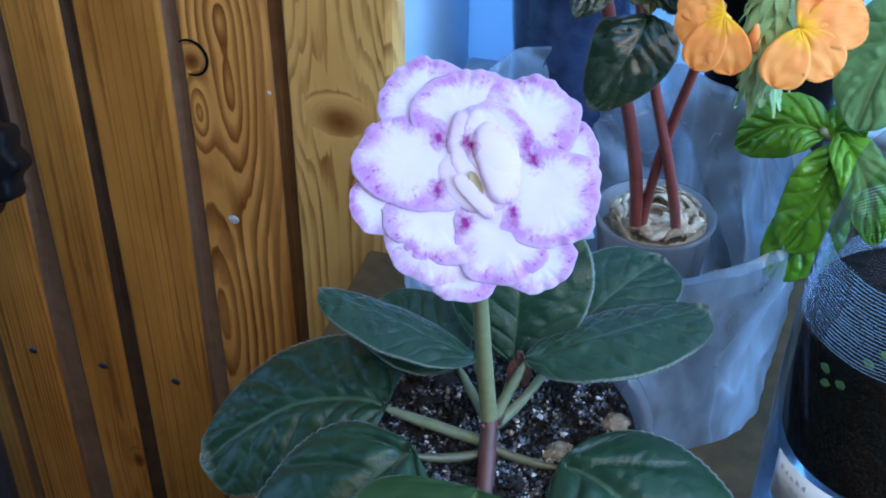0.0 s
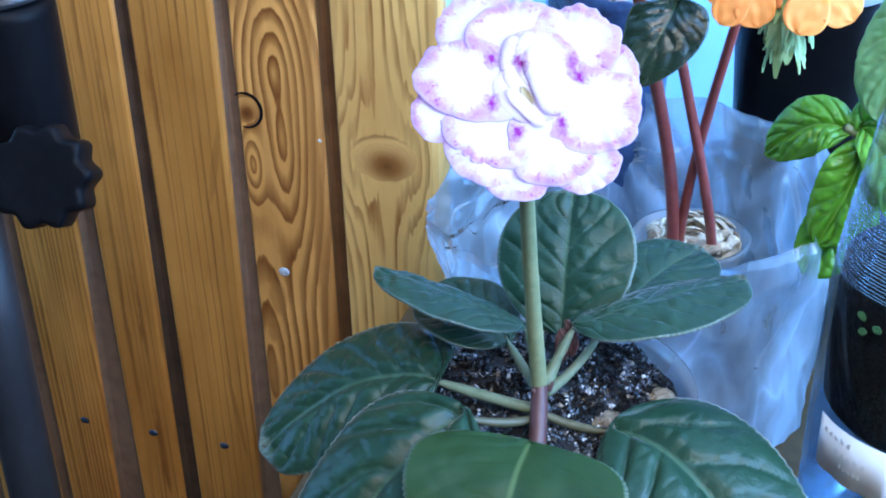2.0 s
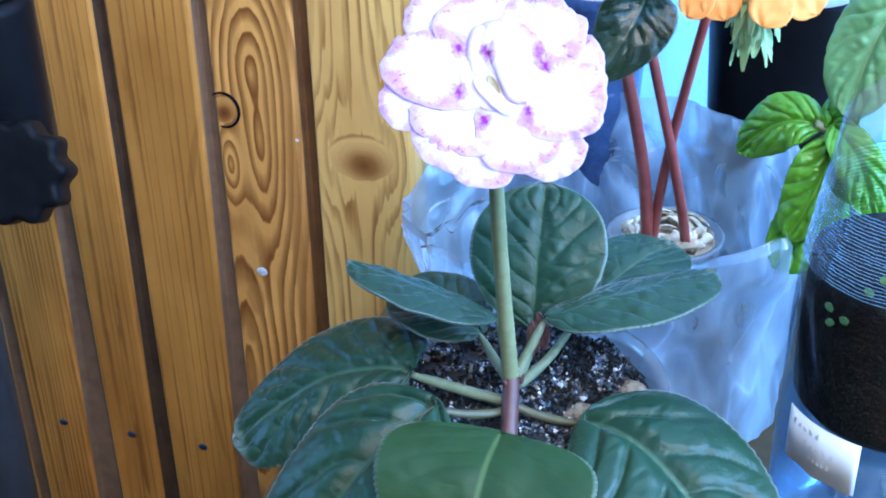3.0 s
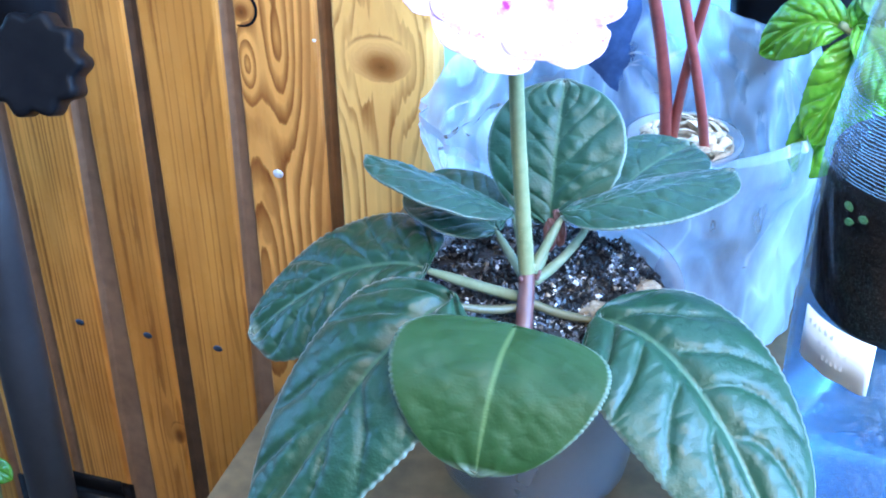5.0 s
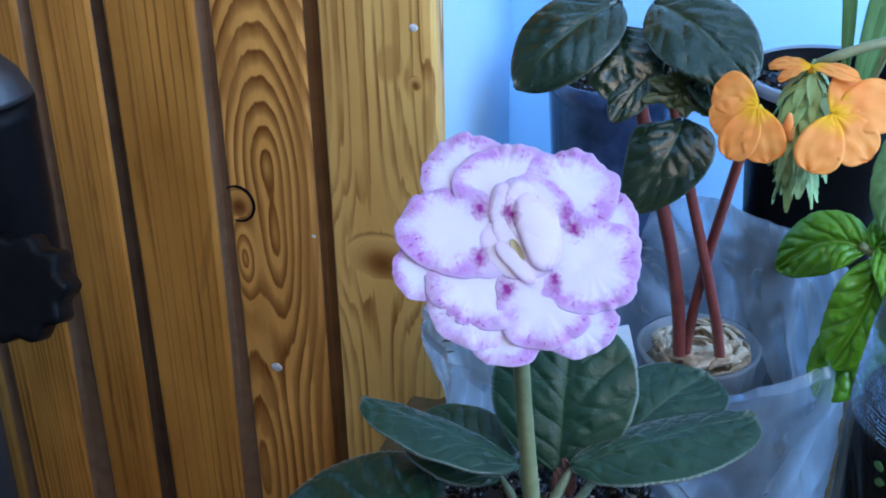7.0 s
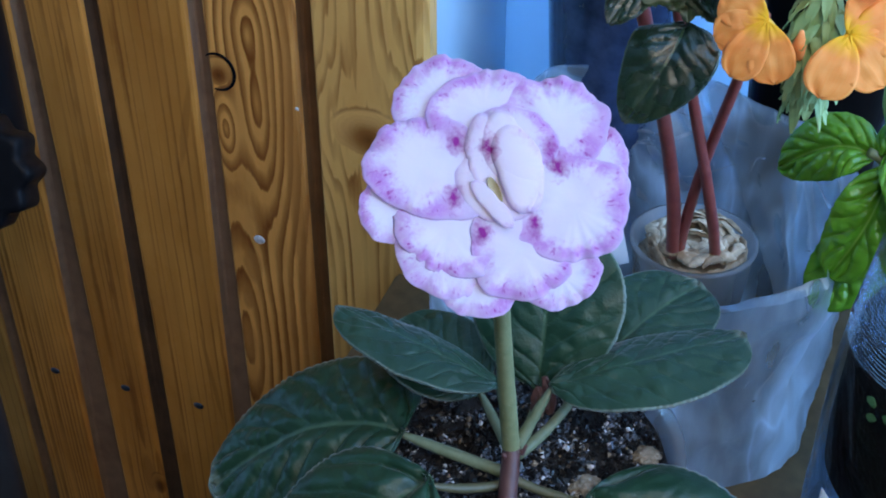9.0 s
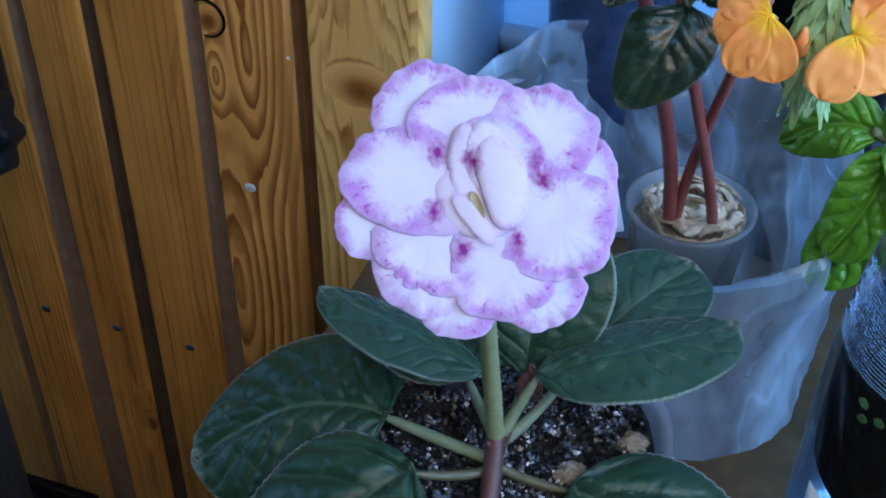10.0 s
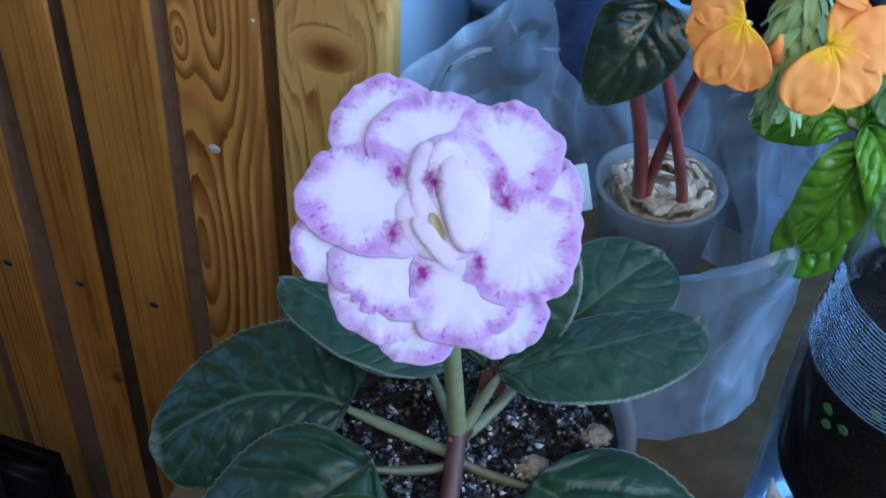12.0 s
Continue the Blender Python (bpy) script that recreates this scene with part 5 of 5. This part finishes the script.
for k, (a, z) in enumerate(((224, 0.128), (229, 0.1265), (226, 0.1225), (240, 0.145), (252, 0.152))):
    a = radians(a)
    c = Vector((BOT[0] + 0.0488 * math.cos(a), BOT[1] + 0.0488 * math.sin(a), z))
    t = Vector((-math.sin(a), math.cos(a), 0.3 * (k % 3 - 1))) * 0.0045 * (1 if k % 2 else -1)
    thicken(part("seedling_leaf", leaf_mesh([c, c + t * 0.6, c + t], (math.cos(a), math.sin(a), 0.3), (math.cos(a), math.sin(a), 0.3), 0.0034, nu=10, nv=6, puff=0.0002, seed=k), M_SEED, bottle), 0.0004)

# ---- black pots behind ----
M_DARKCUP = simple("dark_clear_pot", (0.006, 0.012, 0.035), (0.060, 0.11, 0.24), 75, 0.22, coat=0.4)


M_RIM = film_material("milky_rim", (0.9, 0.95, 1.0), 0.5, 0.25, 60, (0.70, 0.80, 0.92), 0.1, 0.4, 0.0005)


def black_pot(at, r, top, label, mat, base=TABLE, grp=""):
    p = thing("nursery_pot", (at[0], at[1], base), label, "pot", grp)
    part("pot_wall", lathe([(r * 0.70, base + 0.001), (r * 0.72, base + 0.003), (r * 0.97, top - 0.012), (r * 1.0, top - 0.011), (r * 1.03, top), (r * 0.99, top), (r * 0.95, top - 0.012), (r * 0.7, base + 0.004), (0, base + 0.0035)], at, 48), mat, p)
    if mat is M_BLACK:
        part("pot_rim", lathe([(r * 1.035, top - 0.006), (r * 1.05, top - 0.003), (r * 1.05, top + 0.001), (r * 1.0, top + 0.002), (r * 0.985, top - 0.004)], at, 48), M_RIM, p, "milky plastic rim")
    part("soil", lathe([(r * 0.72, base + 0.006), (r * 0.945, top - 0.016), (r * 0.6, top - 0.010), (0, top - 0.006)], at, 32, 0.03), M_SOIL, p)
    for me, mt in crumbs(at, r * 0.9, top - 0.012, 500, [(M_GRIT, 0.85, 0.003), (M_PERLITE, 0.15, 0.0014)], int(r * 9999), 0.006):
        o = part("soil_crumb", me, mt, p)
        o["kind"] = "stuff"
    return p


black_pot((-0.034, 0.335), 0.044, 0.170, "tall dark translucent pot of soil behind the bag", M_DARKCUP)
black_pot((0.091, 0.337), 0.047, 0.178, "black pot of dark soil with strap-leaved plant", M_BLACK)
black_pot((0.185, 0.190), 0.042, 0.060, "milky plastic cup of soil half hidden behind the bottle", M_CUP)

strap = thing("strap_leaved_plant", (0.10, 0.337, 0.172), "young plant with pale strap leaves rooted in a black pot", "plant")
for k, (dx, dy, h, w) in enumerate(((0.012, -0.012, 0.14, 0.014), (0.022, -0.006, 0.12, 0.010), (-0.006, 0.0, 0.13, 0.009))):
    c = Vector((0.104 + dx * 0.4, 0.335 + dy * 0.5, 0.168))
    thicken(part("leaf", leaf_mesh([c, c + Vector((dx * 0.5, dy, h * 0.6)), c + Vector((dx * 2, dy * 3, h))], (0.2, -1, 0.2), (0.2, -0.9, 0.4), w, nu=24, nv=10, puff=0.0003, seed=k), M_PALELEAF, strap), 0.0008)
for k, (dx, dz) in enumerate(((0.05, 0.10), (0.075, 0.035), (0.045, 0.12))):
    c = Vector((0.114, 0.333, 0.168))
    part("leaf_stalk", tube([c, c + Vector((dx * 0.5, -0.01, dz * 0.8)), c + Vector((dx, -0.02, dz))], [0.0016, 0.0011], 8, 14), M_STEM, strap)

# ---- the orange-flowered plant ----
cross = thing("orange_flowered_plant", (0.185, 0.190, 0.05), "glossy green plant with a bracted spike of orange flowers", "plant")
part("stem", tube([(0.180, 0.190, 0.05), (0.165, 0.185, 0.11), (0.135, 0.178, 0.14), (0.119, 0.172, 0.150)], [0.0032, 0.0022], 10, 20), M_STEM, cross)
part("stem", tube([(0.182, 0.188, 0.05), (0.215, 0.16, 0.24), (0.165, 0.08, 0.315), (0.0895, 0.062, 0.278)], [0.0034, 0.0018], 10, 26), M_STEM, cross)


def glossy(mid, n0, n1, w, mat=M_BRIGHT, **kw):
    kw = {"puff": 0.0019, "ripple": 0.05, "pucker": 0.0012, "cell": 150.0, "tooth": 0.03, "teeth": 9, "blunt": 0.42, "nu": 110, "nv": 36, **kw}
    thicken(part("leaf", leaf_mesh(mid, n0, n1, w, nveins=6, slant=2.2, **kw), mat, cross), 0.0008)


glossy([(0.121, 0.176, 0.146), (0.104, 0.172, 0.158), (0.0815, 0.194, 0.122)], (-0.2, -0.7, 0.7), (-0.3, -0.9, 0.5), 0.032, seed=1, peak=0.5)
glossy([(0.128, 0.168, 0.146), (0.130, 0.152, 0.132), (0.113, 0.150, 0.094)], (0, -0.8, 0.5), (-0.3, -0.95, 0.2), 0.034, seed=2, peak=0.55, blunt=0.36)
glossy([(0.130, 0.170, 0.116), (0.126, 0.160, 0.100), (0.1085, 0.154, 0.072)], (0.1, -0.85, 0.4), (-0.2, -0.95, 0.2), 0.036, seed=12, peak=0.5, blunt=0.40)
glossy([(0.128, 0.172, 0.148), (0.142, 0.150, 0.150), (0.153, 0.140, 0.112)], (0.2, -0.6, 0.7), (0.2, -0.9, 0.4), 0.026, seed=3)
glossy([(0.126, 0.174, 0.148), (0.134, 0.178, 0.165), (0.148, 0.172, 0.162)], (0, -0.6, 0.8), (0, -0.7, 0.7), 0.024, seed=4)
glossy([(0.158, 0.180, 0.225), (0.139, 0.168, 0.207), (0.135, 0.162, 0.160)], (-0.2, -0.8, 0.5), (-0.4, -0.9, 0.2), 0.044, M_PALELEAF, seed=5, peak=0.5)

spike = part("flower_spike", tube([(0.0895, 0.062, 0.280), (0.0885, 0.062, 0.258), (0.0880, 0.062, 0.232)], [0.0008, 0.006, 0.0035], 12, 12), M_BRACT, cross, "pale green bracted spike")
rnd = random.Random(11)
for k in range(120):
    t = k / 120
    a = k * 2.4
    c = Vector((0.0890 - 0.001 * t, 0.062, 0.276 - 0.044 * t))
    d = Vector((math.cos(a), math.sin(a), 0))
    r = 0.0075 + 0.0045 * math.sin(math.pi * min(1, t * 1.2)) + 0.002 * rnd.random()
    tip = c + d * r * (0.75 + 0.4 * rnd.random()) + Vector((0, 0, -0.009 - rnd.random() * 0.006))
    ob = part("bract", leaf_mesh([c + d * 0.002, c + d * (r * 0.9) + Vector((0, 0, -0.003)), tip], d + Vector((0, 0, 0.3)), d, rnd.uniform(0.0032, 0.0056), nu=8, nv=4, puff=0.0003, tooth=0, peak=0.35, blunt=0.7, seed=k), M_BRACT, spike)


def orange_flower(c, facing, up, size, angles, label):
    facing = Vector(facing).normalized()
    up = (Vector(up) - facing * Vector(up).dot(facing)).normalized()
    rt = up.cross(facing)
    c = Vector(c)
    fl = part("throat", tube([c - facing * 0.010, c - facing * 0.005, c - facing * 0.0012], [0.0010, 0.0012, 0.0014], 12, 8), M_YELLOW, cross, label)
    for k, (deg, ln, w) in enumerate(angles):
        a = radians(deg)
        d = rt * math.cos(a) + up * math.sin(a)
        lift = facing * (0.00022 * k)
        ob = part("orange_petal", leaf_mesh([c + lift, c + lift + d * ln * 0.55 * size + facing * 0.0015, c + lift + d * ln * size - facing * 0.002], facing, facing - d * 0.1, w * size, nu=18, nv=14, puff=0.0, tooth=0.0, peak=0.62, blunt=0.46, ripple=0.006, seed=k + 3 * len(label)), M_ORANGE, fl)
        thicken(ob, 0.0004)


orange_flower((0.0712, 0.050, 0.2640), (-0.15, -0.85, 0.5), (0, 0.4, 1), 0.0160, [(158, 1.2, 1.05), (205, 1.2, 0.95), (288, 1.35, 1.05), (248, 1.4, 0.95)], "yellow throat of an orange flower")
orange_flower((0.0985, 0.046, 0.2650), (0.1, -0.85, 0.55), (0, 0.4, 1), 0.0162, [(58, 1.05, 1.05), (18, 1.5, 1.3), (314, 1.3, 1.1), (256, 1.4, 1.1)], "yellow throat of an orange flower")
orange_flower((0.0885, 0.060, 0.2780), (-0.2, -0.3, 0.9), (0, 1, 0.3), 0.016, [(160, 1.1, 0.5), (200, 0.8, 0.4), (-25, 1.2, 0.5)], "yellow throat of a withered orange flower")
part("flower_bud", tube([(0.0835, 0.053, 0.251), (0.0830, 0.050, 0.257), (0.0832, 0.050, 0.2625)], [0.0018, 0.0025, 0.0007], 10, 8), M_BUD, cross)

# ---- the black stand on the left ----
stand = thing("light_stand", (-0.335, 0.06, -1.0), "black light stand with a fluted clamp knob, beside the shelf", "stand")
KC = Vector((-0.2830, 0.05, 0.1295))
axis = Vector((0.20, -0.88, 0.42)).normalized()
ref = Vector((0, 0, 1))
kx = axis.cross(ref).normalized()
ky = kx.cross(axis)
vs, fs = [], []
prof = [(0.0, 0.005), (0.0178, 0.005), (0.0222, 0.0056), (0.0250, 0.0050), (0.0264, 0.0030), (0.0268, 0.0), (0.0268, -0.014), (0.0250, -0.0175), (0.012, -0.019), (0.011, -0.032)]
SEG = 120
for r, h in prof:
    for i in range(SEG):
        a = 2 * math.pi * i / SEG
        f = 1 + (0.075 * math.cos(10 * a + 0.6) if r > 0.018 else 0)
        vs.append(KC + kx * r * f * math.cos(a) + ky * r * f * math.sin(a) + axis * h)
for k in range(len(prof) - 1):
    for i in range(SEG):
        j = (i + 1) % SEG
        fs.append((k * SEG + i, k * SEG + j, (k + 1) * SEG + j, (k + 1) * SEG + i))
part("clamp_knob", mesh_of("knob", vs, fs), M_BLACK, stand, "ten-lobed black plastic knob")
part("clamp_body", tube([(-0.324, 0.100, 0.100), (-0.323, 0.100, 0.16), (-0.322, 0.100, 0.208)], [0.027, 0.027, 0.0265], 32, 14), M_BLACK, stand)
part("clamp_cap", tube([(-0.322, 0.100, 0.208), (-0.323, 0.100, 0.217), (-0.327, 0.100, 0.232)], [0.0265, 0.023, 0.014], 32, 8), M_GREYTUBE, stand, "grey sloping cap of the clamp")
part("clamp_arm", box((-0.384, 0.080, 0.088), (-0.322, 0.108, 0.126), 0.006, 3), M_BLACK, stand)
part("knob_shaft", tube([tuple(KC - axis * 0.03), tuple(KC - axis * 0.045), (-0.318, 0.098, 0.128)], [0.0075, 0.0075], 16, 8), M_GREYTUBE, stand, "bare metal shaft of the knob")
part("upper_pole", tube([(-0.3295, 0.100, 0.226), (-0.3295, 0.100, 0.7), (-0.3295, 0.100, 1.15)], [0.0125, 0.0125], 20, 6), M_GREYTUBE, stand)
M_GREEN = simple("green_level", (0.02, 0.45, 0.12), (0.05, 0.6, 0.2), 200, 0.2)
part("green_mark", box((-0.330, 0.0720, 0.1960), (-0.312, 0.0790, 0.2020), 0.001), M_GREEN, stand, "small green bubble level window")
part("stand_tube", tube([(-0.366, 0.090, 0.10), (-0.371, 0.09, -0.4), (-0.380, 0.09, -1.0)], [0.0165, 0.0165], 24, 8), M_GREYTUBE, stand)
sprig = thing("green_sprig", (-0.53, 0.20, -1.0), "fresh green shoot growing up behind the stand", "plant")
part("stem", tube([(-0.53, 0.20, -1.0), (-0.54, 0.20, -0.6), (-0.520, 0.20, -0.352)], [0.003, 0.0016], 10, 12), M_STEM, sprig)
thicken(part("leaf", leaf_mesh([(-0.522, 0.20, -0.354), (-0.510, 0.190, -0.334), (-0.490, 0.185, -0.340)], (0, -0.7, 0.7), (0.1, -0.8, 0.6), 0.022, nu=30, nv=14, seed=3), M_BRIGHT, sprig), 0.0008)
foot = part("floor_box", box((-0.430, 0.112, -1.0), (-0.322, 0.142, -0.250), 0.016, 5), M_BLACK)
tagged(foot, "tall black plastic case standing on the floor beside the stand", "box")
